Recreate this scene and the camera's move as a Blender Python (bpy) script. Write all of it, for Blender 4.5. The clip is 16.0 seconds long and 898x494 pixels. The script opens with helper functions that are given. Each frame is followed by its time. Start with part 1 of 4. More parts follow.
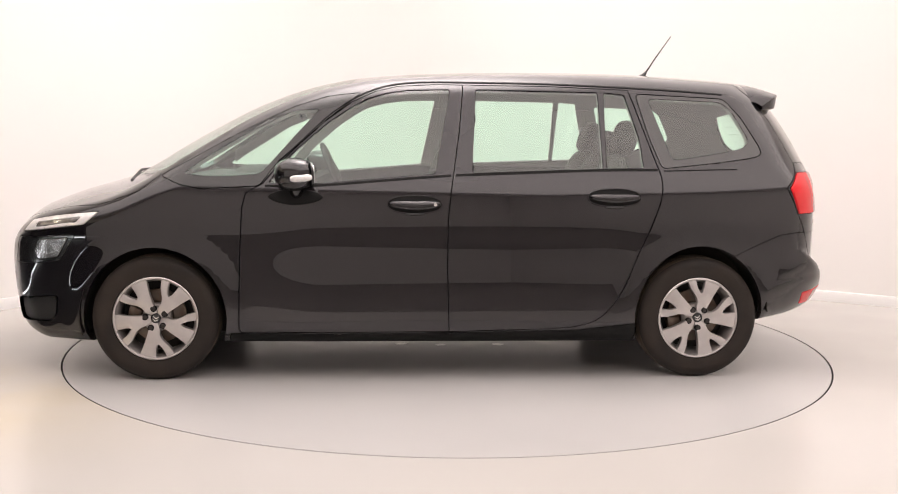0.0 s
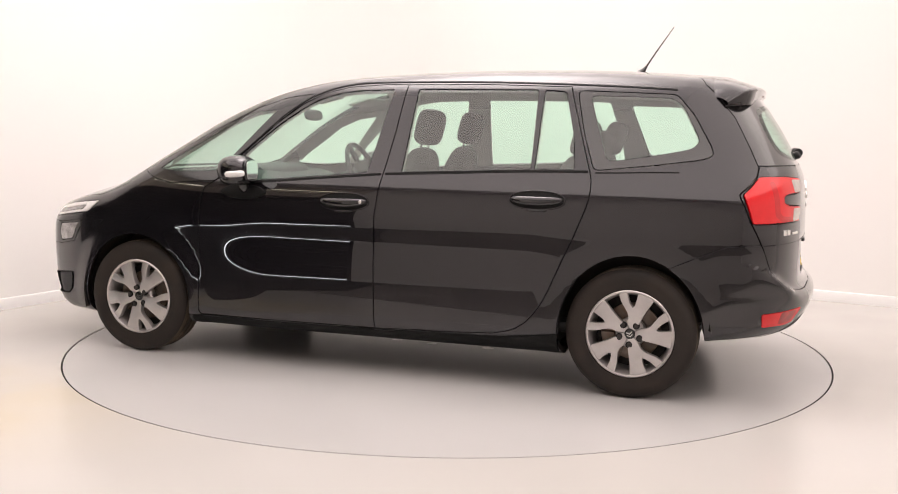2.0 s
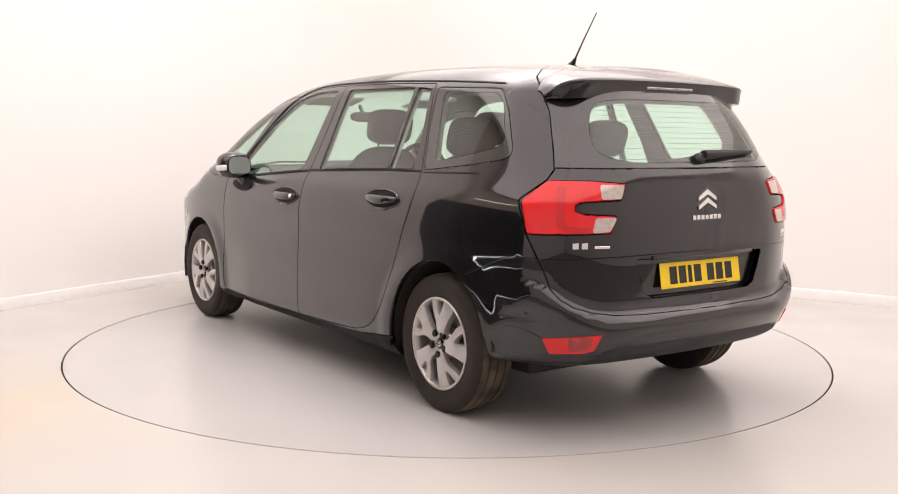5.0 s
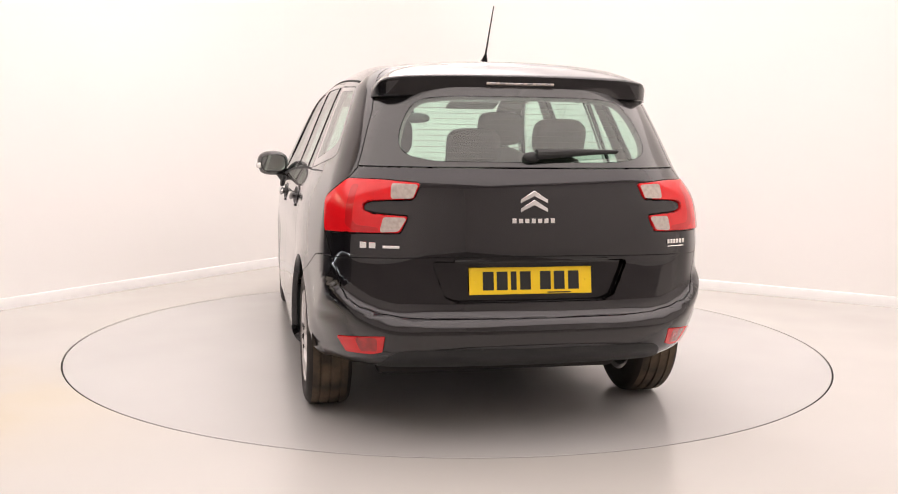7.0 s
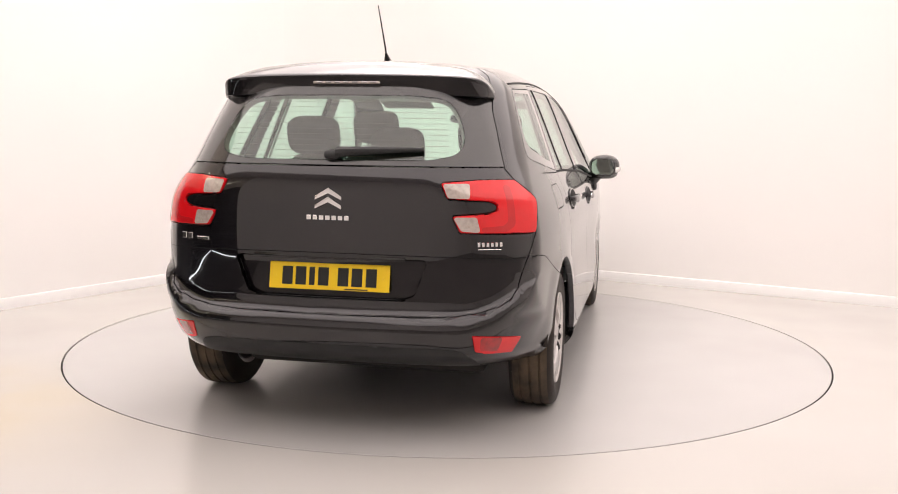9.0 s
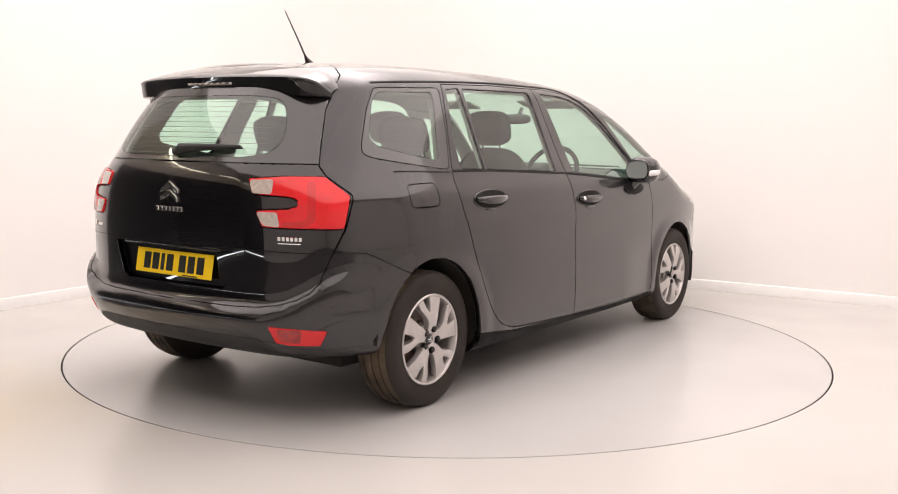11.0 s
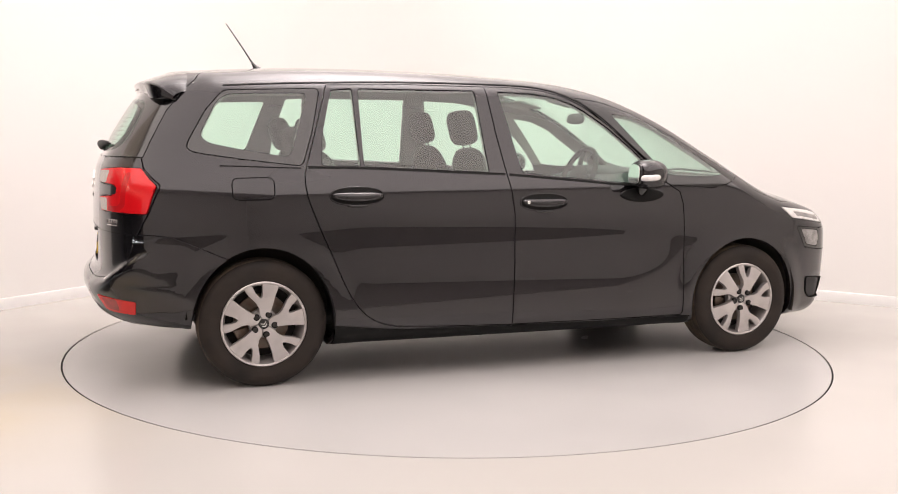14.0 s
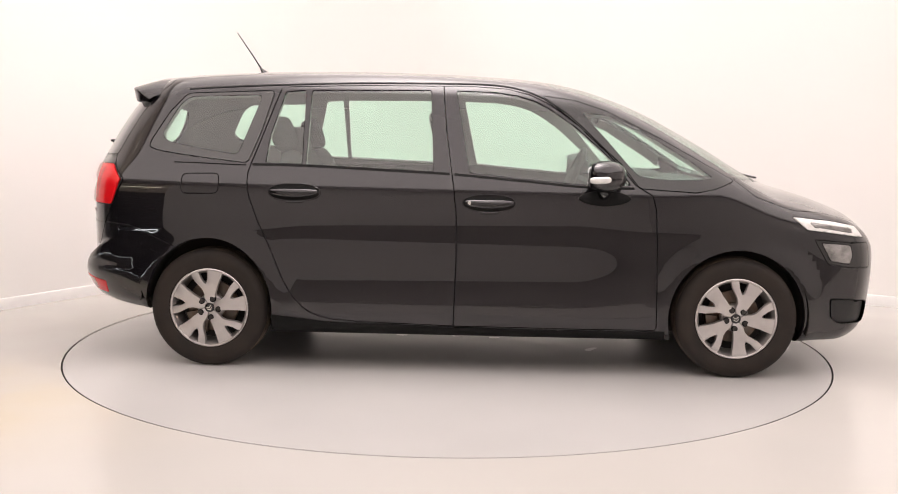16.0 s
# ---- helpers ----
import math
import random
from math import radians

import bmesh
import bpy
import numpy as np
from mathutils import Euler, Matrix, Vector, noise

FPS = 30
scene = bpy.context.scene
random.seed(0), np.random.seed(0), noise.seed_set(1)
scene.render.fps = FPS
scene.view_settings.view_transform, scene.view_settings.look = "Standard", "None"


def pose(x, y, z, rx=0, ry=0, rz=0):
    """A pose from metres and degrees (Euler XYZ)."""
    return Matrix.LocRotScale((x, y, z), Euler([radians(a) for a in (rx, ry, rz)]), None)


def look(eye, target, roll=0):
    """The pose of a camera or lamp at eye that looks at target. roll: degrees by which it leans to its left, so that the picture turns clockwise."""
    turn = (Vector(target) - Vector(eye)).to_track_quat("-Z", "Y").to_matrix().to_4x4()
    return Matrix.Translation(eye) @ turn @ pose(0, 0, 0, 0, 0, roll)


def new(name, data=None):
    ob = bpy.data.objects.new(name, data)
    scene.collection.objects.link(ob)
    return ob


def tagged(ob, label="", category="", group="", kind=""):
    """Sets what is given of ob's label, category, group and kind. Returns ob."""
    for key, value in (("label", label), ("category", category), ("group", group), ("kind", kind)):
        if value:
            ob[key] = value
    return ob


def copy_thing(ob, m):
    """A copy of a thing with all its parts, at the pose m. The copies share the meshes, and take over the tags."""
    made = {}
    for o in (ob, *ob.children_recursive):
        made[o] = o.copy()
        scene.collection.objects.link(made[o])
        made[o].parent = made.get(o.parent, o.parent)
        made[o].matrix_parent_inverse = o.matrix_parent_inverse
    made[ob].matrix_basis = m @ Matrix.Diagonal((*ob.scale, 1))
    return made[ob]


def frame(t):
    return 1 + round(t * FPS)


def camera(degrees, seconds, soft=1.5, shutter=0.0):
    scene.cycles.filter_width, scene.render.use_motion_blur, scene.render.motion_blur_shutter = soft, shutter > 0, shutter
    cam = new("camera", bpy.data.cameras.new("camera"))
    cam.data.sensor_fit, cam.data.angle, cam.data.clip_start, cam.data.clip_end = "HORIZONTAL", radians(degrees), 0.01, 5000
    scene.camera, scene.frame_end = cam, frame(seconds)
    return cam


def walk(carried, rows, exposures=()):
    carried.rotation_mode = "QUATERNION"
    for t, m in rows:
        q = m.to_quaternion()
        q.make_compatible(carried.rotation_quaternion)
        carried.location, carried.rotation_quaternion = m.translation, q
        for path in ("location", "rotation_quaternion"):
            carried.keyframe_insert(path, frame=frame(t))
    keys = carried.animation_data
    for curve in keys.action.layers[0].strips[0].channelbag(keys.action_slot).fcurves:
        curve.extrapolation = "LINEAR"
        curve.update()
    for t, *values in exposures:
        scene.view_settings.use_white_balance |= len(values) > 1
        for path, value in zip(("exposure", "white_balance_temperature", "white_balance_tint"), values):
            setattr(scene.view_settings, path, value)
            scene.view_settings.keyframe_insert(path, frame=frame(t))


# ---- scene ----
cam = camera(48.96, 16.0, soft=1.0)
EYE = (0.0, -6.048, 1.287)
VIEW = Matrix.Translation(EYE) @ pose(0, 0, 0, 90, 0, -0.0125) @ pose(0, 0, 0, -6.616, 0, 0) @ pose(0, 0, 0, 0, 0, 0.728)
walk(cam, [(0.0, VIEW), (16.0, VIEW)], exposures=[(0.0, 0.0), (16.0, 0.0)])

# ---- light: a white booth lit by large ceiling panels, with a dim workshop behind the camera ----
world = bpy.data.worlds.new("world")
scene.world = world
world.use_nodes = True
world.node_tree.nodes["Background"].inputs[0].default_value = (0.9, 0.95, 1.0, 1)
world.node_tree.nodes["Background"].inputs[1].default_value = 0.05


def area_lamp(name, eye, target, sx, sy, watts, color):
    data = bpy.data.lights.new(name, "AREA")
    data.shape, data.size, data.size_y, data.energy, data.color = "RECTANGLE", sx, sy, watts, color
    ob = new(name, data)
    ob.matrix_world = look(eye, target)
    return ob


# a luminous stretched ceiling over the whole booth
area_lamp("ceiling_light_panel", (0.75, -1.35, 3.66), (0.75, -1.349, 0), 8.6, 8.6, 385, (1.0, 0.893, 0.865)).rotation_euler.z = 1.02


# ---- materials ----
def material(name, base, rough=0.5, metal=0.0, coat=0.0, vary=0.0, grain=0.0, scale=6.0, fine=120.0, spots=None, coat_rough=0.03, spec=0.5, trans=0.0, coat_ior=1.5):
    """A surface with two sizes of variation: broad stains (vary) and fine relief (grain)."""
    m = bpy.data.materials.new(name)
    m.use_nodes = True
    nt = m.node_tree
    b = nt.nodes["Principled BSDF"]
    b.inputs["Base Color"].default_value = (*base, 1)
    b.inputs["Roughness"].default_value = rough
    b.inputs["Metallic"].default_value = metal
    b.inputs["Coat Weight"].default_value = coat
    b.inputs["Coat Roughness"].default_value = coat_rough
    b.inputs["Specular IOR Level"].default_value = spec
    b.inputs["Coat IOR"].default_value = coat_ior
    b.inputs["Transmission Weight"].default_value = trans
    if vary or grain:
        co = nt.nodes.new("ShaderNodeTexCoord")
        broad = nt.nodes.new("ShaderNodeTexNoise")
        broad.inputs["Scale"].default_value, broad.inputs["Detail"].default_value = scale, 6
        nt.links.new(co.outputs["Object"], broad.inputs["Vector"])
        if vary:
            ramp = nt.nodes.new("ShaderNodeMapRange")
            ramp.inputs["From Min"].default_value, ramp.inputs["From Max"].default_value = 0.35, 0.7
            mix = nt.nodes.new("ShaderNodeMix")
            mix.data_type = "RGBA"
            other = spots or tuple(c * 0.6 for c in base)
            mix.inputs["A"].default_value, mix.inputs["B"].default_value = (*base, 1), (*other, 1)
            ramp.inputs["To Max"].default_value = vary
            nt.links.new(broad.outputs["Fac"], ramp.inputs["Value"])
            nt.links.new(ramp.outputs["Result"], mix.inputs["Factor"])
            nt.links.new(mix.outputs["Result"], b.inputs["Base Color"])
            rr = nt.nodes.new("ShaderNodeMapRange")
            rr.inputs["To Min"].default_value, rr.inputs["To Max"].default_value = rough * 0.85, min(1, rough * 1.2)
            nt.links.new(broad.outputs["Fac"], rr.inputs["Value"])
            nt.links.new(rr.outputs["Result"], b.inputs["Roughness"])
        if grain:
            small = nt.nodes.new("ShaderNodeTexNoise")
            small.inputs["Scale"].default_value, small.inputs["Detail"].default_value = fine, 3
            nt.links.new(co.outputs["Object"], small.inputs["Vector"])
            bump = nt.nodes.new("ShaderNodeBump")
            bump.inputs["Strength"].default_value, bump.inputs["Distance"].default_value = grain, 0.002
            nt.links.new(small.outputs["Fac"], bump.inputs["Height"])
            nt.links.new(bump.outputs["Normal"], b.inputs["Normal"])
    return m


def window_glass(name, tint, gloss=0.0):
    """Thin tinted safety glass: clear, with a mirror sheen that grows towards grazing."""
    m = bpy.data.materials.new(name)
    m.use_nodes = True
    nt = m.node_tree
    nt.nodes.remove(nt.nodes["Principled BSDF"])
    clear, sheen = nt.nodes.new("ShaderNodeBsdfTransparent"), nt.nodes.new("ShaderNodeBsdfGlossy")
    clear.inputs["Color"].default_value = (*tint, 1)
    sheen.inputs["Roughness"].default_value = 0.012
    edge, mix = nt.nodes.new("ShaderNodeLayerWeight"), nt.nodes.new("ShaderNodeMixShader")
    edge.inputs["Blend"].default_value = 0.5
    rise, much = nt.nodes.new("ShaderNodeMath"), nt.nodes.new("ShaderNodeMapRange")
    rise.operation, rise.inputs[1].default_value = "POWER", 4.0
    much.inputs["To Min"].default_value, much.inputs["To Max"].default_value = 0.115, 0.95
    nt.links.new(edge.outputs["Facing"], rise.inputs[0])
    nt.links.new(rise.outputs[0], much.inputs["Value"])
    nt.links.new(much.outputs["Result"], mix.inputs[0])
    nt.links.new(clear.outputs[0], mix.inputs[1])
    nt.links.new(sheen.outputs[0], mix.inputs[2])
    nt.links.new(mix.outputs[0], nt.nodes["Material Output"].inputs["Surface"])
    return m


def glow_material(name, color, strength, reach):
    """A see-through glow that is brightest in its middle and fades out towards its reach."""
    m = bpy.data.materials.new(name)
    m.use_nodes = True
    nt = m.node_tree
    nt.nodes.remove(nt.nodes["Principled BSDF"])
    co, size = nt.nodes.new("ShaderNodeTexCoord"), nt.nodes.new("ShaderNodeVectorMath")
    size.operation = "LENGTH"
    fade, lit = nt.nodes.new("ShaderNodeMapRange"), nt.nodes.new("ShaderNodeEmission")
    fade.interpolation_type = "SMOOTHERSTEP"
    fade.inputs["From Max"].default_value, fade.inputs["To Min"].default_value, fade.inputs["To Max"].default_value = reach, strength, 0
    lit.inputs["Color"].default_value = (*color, 1)
    clear, both = nt.nodes.new("ShaderNodeBsdfTransparent"), nt.nodes.new("ShaderNodeAddShader")
    nt.links.new(co.outputs["Object"], size.inputs[0])
    nt.links.new(size.outputs["Value"], fade.inputs["Value"])
    nt.links.new(fade.outputs["Result"], lit.inputs["Strength"])
    nt.links.new(clear.outputs[0], both.inputs[0])
    nt.links.new(lit.outputs[0], both.inputs[1])
    nt.links.new(both.outputs[0], nt.nodes["Material Output"].inputs["Surface"])
    return m


GLOW = glow_material("highlight_glow_sheet", (1.0, 0.91, 0.90), 2.2, 1.9)
PAINT = material("black_metallic_paint", (0.0105, 0.0088, 0.0114), 0.32, 0.8, 1.0, vary=0.4, scale=900, spots=(0.020, 0.017, 0.0222), coat_rough=0.008, spec=0.3, coat_ior=1.63)
GLOSS_BLACK = material("gloss_black_plastic", (0.008, 0.008, 0.009), 0.12, 0, 0.6, vary=0.3, scale=40)
PRINT_BLACK = material("black_border_glass", (0.010, 0.009, 0.010), 0.2, 0, 1.0, vary=0.3, scale=40, coat_rough=0.012, coat_ior=1.55)
MATTE_BLACK = material("textured_black_plastic", (0.018, 0.018, 0.019), 0.55, vary=0.4, grain=0.35, scale=9, fine=500)
RUBBER_SEAL = material("rubber_seal", (0.006, 0.006, 0.006), 0.6, grain=0.2, fine=300, spec=0.2)
TYRE = material("worn_tyre_rubber", (0.017, 0.0135, 0.012), 0.62, vary=0.8, grain=0.5, scale=7, fine=160, spots=(0.034, 0.025, 0.020), spec=0.3)
TREAD = material("dusty_tyre_tread", (0.035, 0.026, 0.019), 0.85, vary=0.9, grain=0.6, scale=9, fine=220, spots=(0.14, 0.10, 0.065))
ALLOY = material("silver_alloy", (0.56, 0.53, 0.52), 0.32, 0.7, 0.5, vary=0.35, scale=14, spots=(0.42, 0.39, 0.38))
STEEL = material("brake_steel", (0.22, 0.19, 0.165), 0.45, 0.8, vary=0.7, grain=0.3, scale=18, spots=(0.16, 0.09, 0.05))
CAST = material("dark_cast_iron", (0.03, 0.026, 0.024), 0.8, grain=0.4)
CHROME = material("chrome", (0.83, 0.82, 0.81), 0.09, 1.0, vary=0.2, scale=30, spots=(0.7, 0.69, 0.68))
RED_LENS = material("red_lamp_lens", (0.78, 0.007, 0.013), 0.16, 0, 0.3, vary=0.3, scale=22, spots=(0.60, 0.003, 0.007))
FOG_RED = material("deep_red_reflector_lens", (0.50, 0.006, 0.009), 0.12, 0, 0.8, vary=0.9, grain=0.5, scale=26, fine=90, spots=(0.20, 0.004, 0.006))
WIRE = material("heater_wire_print", (0.16, 0.12, 0.09), 0.6, vary=0.3, scale=40)
DUSTY_BLACK = material("dusty_black_liner", (0.020, 0.017, 0.015), 0.85, vary=0.8, grain=0.5, scale=6, fine=120, spots=(0.050, 0.038, 0.030))
PALE_MARK = material("pale_deck_mark", (0.74, 0.72, 0.69), 0.35, vary=0.6, grain=0.3, scale=30, spots=(0.58, 0.56, 0.53))
DEEP_RED = material("dark_red_lamp_line", (0.60, 0.005, 0.010), 0.25, 0, 0.5, vary=0.2, scale=20)
CLEAR_LENS = material("clear_lamp_lens", (0.60, 0.52, 0.47), 0.14, 0.15, 1.0, vary=0.6, scale=60, spots=(0.36, 0.30, 0.27))
LAMP_SILVER = material("lamp_reflector", (0.42, 0.41, 0.41), 0.14, 0.85, 1.0, vary=0.8, scale=25, spots=(0.10, 0.10, 0.10))
YELLOW = material("yellow_plate", (0.94, 0.64, 0.010), 0.42, vary=0.2, scale=20, spots=(0.88, 0.57, 0.01))
INK = material("black_ink", (0.012, 0.012, 0.012), 0.5, grain=0.1)
MIRROR = material("mirror_glass", (0.80, 0.84, 0.83), 0.01, 1.0)
SEAT_CLOTH = material("charcoal_seat_cloth", (0.066, 0.060, 0.057), 0.9, vary=0.4, grain=0.8, scale=12, fine=420)
DASH = material("soft_dash_plastic", (0.035, 0.035, 0.036), 0.6, vary=0.3, grain=0.4, fine=600)
LINER = material("pale_grey_headlining", (0.42, 0.405, 0.38), 0.9, vary=0.3, grain=0.5, scale=10, fine=500)
GLASS = window_glass("green_tinted_glass", (0.77, 0.96, 0.865))
WALL_WHITE = material("white_wall_paint", (0.86, 0.84, 0.82), 0.75, vary=0.16, grain=0.10, scale=0.9, fine=60, spots=(0.83, 0.80, 0.77))
SKIRT_WHITE = material("white_skirting_gloss", (0.85, 0.84, 0.83), 0.3, vary=0.2, scale=3, spots=(0.78, 0.76, 0.74))
BEIGE = material("beige_workshop_wall", (0.62, 0.56, 0.48), 0.8, vary=0.5, grain=0.2, scale=1.2, spots=(0.36, 0.32, 0.27))
DARK_APRON = material("near_black_apron", (0.040, 0.037, 0.034), 0.7, vary=0.7, grain=0.5, scale=1.6, fine=90, spots=(0.022, 0.020, 0.018))
UNLIT_CONCRETE = material("unlit_grey_concrete", (0.24, 0.225, 0.21), 0.6, vary=0.6, grain=0.4, scale=1.2, fine=90, spots=(0.15, 0.14, 0.13))
HEAD_LENS = material("clear_head_lamp_lens", (0.86, 0.85, 0.84), 0.10, 0.1, 1.0, vary=0.5, scale=40, spots=(0.60, 0.58, 0.57))
DARK_DOOR = material("charcoal_shutter_paint", (0.015, 0.014, 0.014), 0.6, vary=0.4, grain=0.2, scale=3)


def floor_material(name, worn):
    """Pale grey sealed floor, faintly clouded, with ochre stains where it is worn, and a soft gloss."""
    m = bpy.data.materials.new(name)
    m.use_nodes = True
    nt = m.node_tree
    b = nt.nodes["Principled BSDF"]
    co = nt.nodes.new("ShaderNodeTexCoord")

    def cloud(scale, lo, hi, top, detail=6):
        n, r = nt.nodes.new("ShaderNodeTexNoise"), nt.nodes.new("ShaderNodeMapRange")
        n.inputs["Scale"].default_value, n.inputs["Detail"].default_value = scale, detail
        r.inputs["From Min"].default_value, r.inputs["From Max"].default_value, r.inputs["To Max"].default_value = lo, hi, top
        nt.links.new(co.outputs["Object"], n.inputs["Vector"])
        nt.links.new(n.outputs["Fac"], r.inputs["Value"])
        return r.outputs["Result"]

    def over(a, color, fac):
        x = nt.nodes.new("ShaderNodeMix")
        x.data_type = "RGBA"
        x.inputs["B"].default_value = (*color, 1)
        if isinstance(a, tuple):
            x.inputs["A"].default_value = (*a, 1)
        else:
            nt.links.new(a, x.inputs["A"])
        nt.links.new(fac, x.inputs["Factor"])
        return x.outputs["Result"]
    k = 1.06 if worn else 1.0
    c = over((0.56 * k, 0.55 * k, 0.538 * k), (0.465 * k, 0.455 * k, 0.443 * k), cloud(0.9, 0.0, 1.0, 0.9, 2))
    c = over(c, (0.60, 0.53, 0.40), cloud(0.42, 0.0, 1.0, 0.35 * worn, 1))
    # ochre wear where cars drive up to the table
    away, size, patch, blend = (nt.nodes.new("ShaderNode" + k) for k in ("VectorMath", "VectorMath", "MapRange", "Math"))
    away.operation, size.operation, blend.operation = "SUBTRACT", "LENGTH", "MULTIPLY"
    away.inputs[1].default_value = (-2.25, -1.6, 0)
    patch.interpolation_type = "SMOOTHERSTEP"
    patch.inputs["From Max"].default_value, patch.inputs["To Min"].default_value, patch.inputs["To Max"].default_value = 1.5, 1.0, 0.0
    nt.links.new(co.outputs["Object"], away.inputs[0])
    nt.links.new(away.outputs["Vector"], size.inputs[0])
    nt.links.new(size.outputs["Value"], patch.inputs["Value"])
    nt.links.new(patch.outputs["Result"], blend.inputs[0])
    nt.links.new(cloud(1.3, 0.15, 0.85, worn, 3), blend.inputs[1])
    c = over(c, (0.60, 0.50, 0.31), blend.outputs[0])
    nt.links.new(c, b.inputs["Base Color"])
    rough = nt.nodes.new("ShaderNodeMath")
    rough.inputs[1].default_value = 0.17
    nt.links.new(cloud(1.6, 0.0, 1.0, 0.14, 2), rough.inputs[0])
    nt.links.new(rough.outputs[0], b.inputs["Roughness"])
    return m


FLOOR = floor_material("sealed_grey_floor", 0.75)
TABLE = floor_material("sealed_grey_turntable", 0.0)


# ---- small builders ----
def mesh_object(name, verts, faces, mat, parent=None, label="", normals=None, smooth=False):
    me = bpy.data.meshes.new(name)
    me.from_pydata([tuple(map(float, v)) for v in verts], [], [tuple(map(int, f)) for f in faces])
    me.validate()
    me.materials.append(mat)
    if smooth:
        me.shade_smooth()
    if normals is not None:
        me.normals_split_custom_set_from_vertices([tuple(map(float, n)) for n in normals])
    ob = new(name, me)
    if parent:
        ob.parent = parent
    return tagged(ob, label)


def part(name, bm, mat, parent=None, label="", angle=35, at=None):
    """Links a bmesh as one mesh object under a thing or a part."""
    me = bpy.data.meshes.new(name)
    bm.normal_update()
    for f in bm.faces:
        f.smooth = True
    for e in bm.edges:
        if len(e.link_faces) == 2 and e.calc_face_angle(0) > radians(angle):
            e.smooth = False
    bm.to_mesh(me)
    bm.free()
    me.materials.append(mat)
    ob = new(name, me)
    if parent:
        ob.parent = parent
    if at is not None:
        ob.matrix_basis = at
    return tagged(ob, label)


def block(size, at=None, bevel=0.01, segments=3):
    """A box with rounded edges, as a bmesh."""
    bm = bmesh.new()
    bmesh.ops.create_cube(bm, size=1.0)
    bmesh.ops.scale(bm, vec=size, verts=bm.verts)
    if bevel:
        bmesh.ops.bevel(bm, geom=bm.edges[:], offset=min(bevel, min(size) * 0.49), segments=segments, profile=0.5, affect="EDGES")
    if at is not None:
        bmesh.ops.transform(bm, matrix=at, verts=bm.verts)
    return bm


def lathe(profile, steps=64, closed=False):
    """Turns a profile of (radius, along) round the local z axis."""
    bm = bmesh.new()
    rings = []
    for i in range(steps):
        a = 2 * math.pi * i / steps
        rings.append([bm.verts.new((r * math.cos(a), r * math.sin(a), h)) for r, h in profile])
    n = len(profile)
    for i in range(steps):
        p, q = rings[i], rings[(i + 1) % steps]
        for j in range(n if closed else n - 1):
            k = (j + 1) % n
            bm.faces.new((p[j], q[j], q[k], p[k]))
    bmesh.ops.remove_doubles(bm, verts=bm.verts, dist=1e-5)
    bmesh.ops.recalc_face_normals(bm, faces=bm.faces)
    return bm


def prism(outline, depth, bevel=0.0, at=None):
    """Extrudes an outline of (x, y) by depth along z."""
    bm = bmesh.new()
    low = [bm.verts.new((x, y, 0)) for x, y in outline]
    up = [bm.verts.new((x, y, depth)) for x, y in outline]
    n = len(outline)
    bm.faces.new(low[::-1])
    bm.faces.new(up)
    for i in range(n):
        bm.faces.new((low[i], low[(i + 1) % n], up[(i + 1) % n], up[i]))
    bmesh.ops.recalc_face_normals(bm, faces=bm.faces)
    if bevel:
        rim = [e for e in bm.edges if all(v.co.z > depth * 0.5 for v in e.verts)]
        bmesh.ops.bevel(bm, geom=rim, offset=bevel, segments=2, profile=0.5, affect="EDGES")
    if at is not None:
        bmesh.ops.transform(bm, matrix=at, verts=bm.verts)
    return bm


def tube(points, radius, taper=1.0, sides=10):
    """A round bar along a line of points."""
    bm = bmesh.new()
    pts = [Vector(p) for p in points]
    rings = []
    for i, p in enumerate(pts):
        way = (pts[min(i + 1, len(pts) - 1)] - pts[max(i - 1, 0)]).normalized()
        a = way.orthogonal().normalized()
        b = way.cross(a)
        r = radius * (1 + (taper - 1) * i / (len(pts) - 1))
        rings.append([bm.verts.new(p + r * (math.cos(t) * a + math.sin(t) * b)) for t in (2 * math.pi * k / sides for k in range(sides))])
    for p, q in zip(rings, rings[1:]):
        m = min(range(sides), key=lambda s: sum((p[k].co - q[(k + s) % sides].co).length for k in range(sides)))
        for k in range(sides):
            bm.faces.new((p[k], p[(k + 1) % sides], q[(k + 1 + m) % sides], q[(k + m) % sides]))
    bm.faces.new(rings[0][::-1])
    bm.faces.new(rings[-1])
    bmesh.ops.recalc_face_normals(bm, faces=bm.faces)
    return bm


def egg(size, at=None, power=2.6, u=28, v=16):
    """A rounded cushion form."""
    bm = bmesh.new()
    bmesh.ops.create_uvsphere(bm, u_segments=u, v_segments=v, radius=1.0)
    for w in bm.verts:
        k = (abs(w.co.x) ** power + abs(w.co.y) ** power + abs(w.co.z) ** power) ** (-1 / power)
        w.co = Vector((w.co.x * k * size[0], w.co.y * k * size[1], w.co.z * k * size[2]))
    if at is not None:
        bmesh.ops.transform(bm, matrix=at, verts=bm.verts)
    return bm


# ---- the booth: floor, turntable, walls, ceiling ----
RING = 2.2434
U = Vector((1.51, 2.47, 0)).normalized()      # along the wall beside the shutter
V = Vector((U.y, -U.x, 0))                    # along the plain wall
CORNER = Vector((-1.113, 4.195, 0))
HEIGHT = 3.7


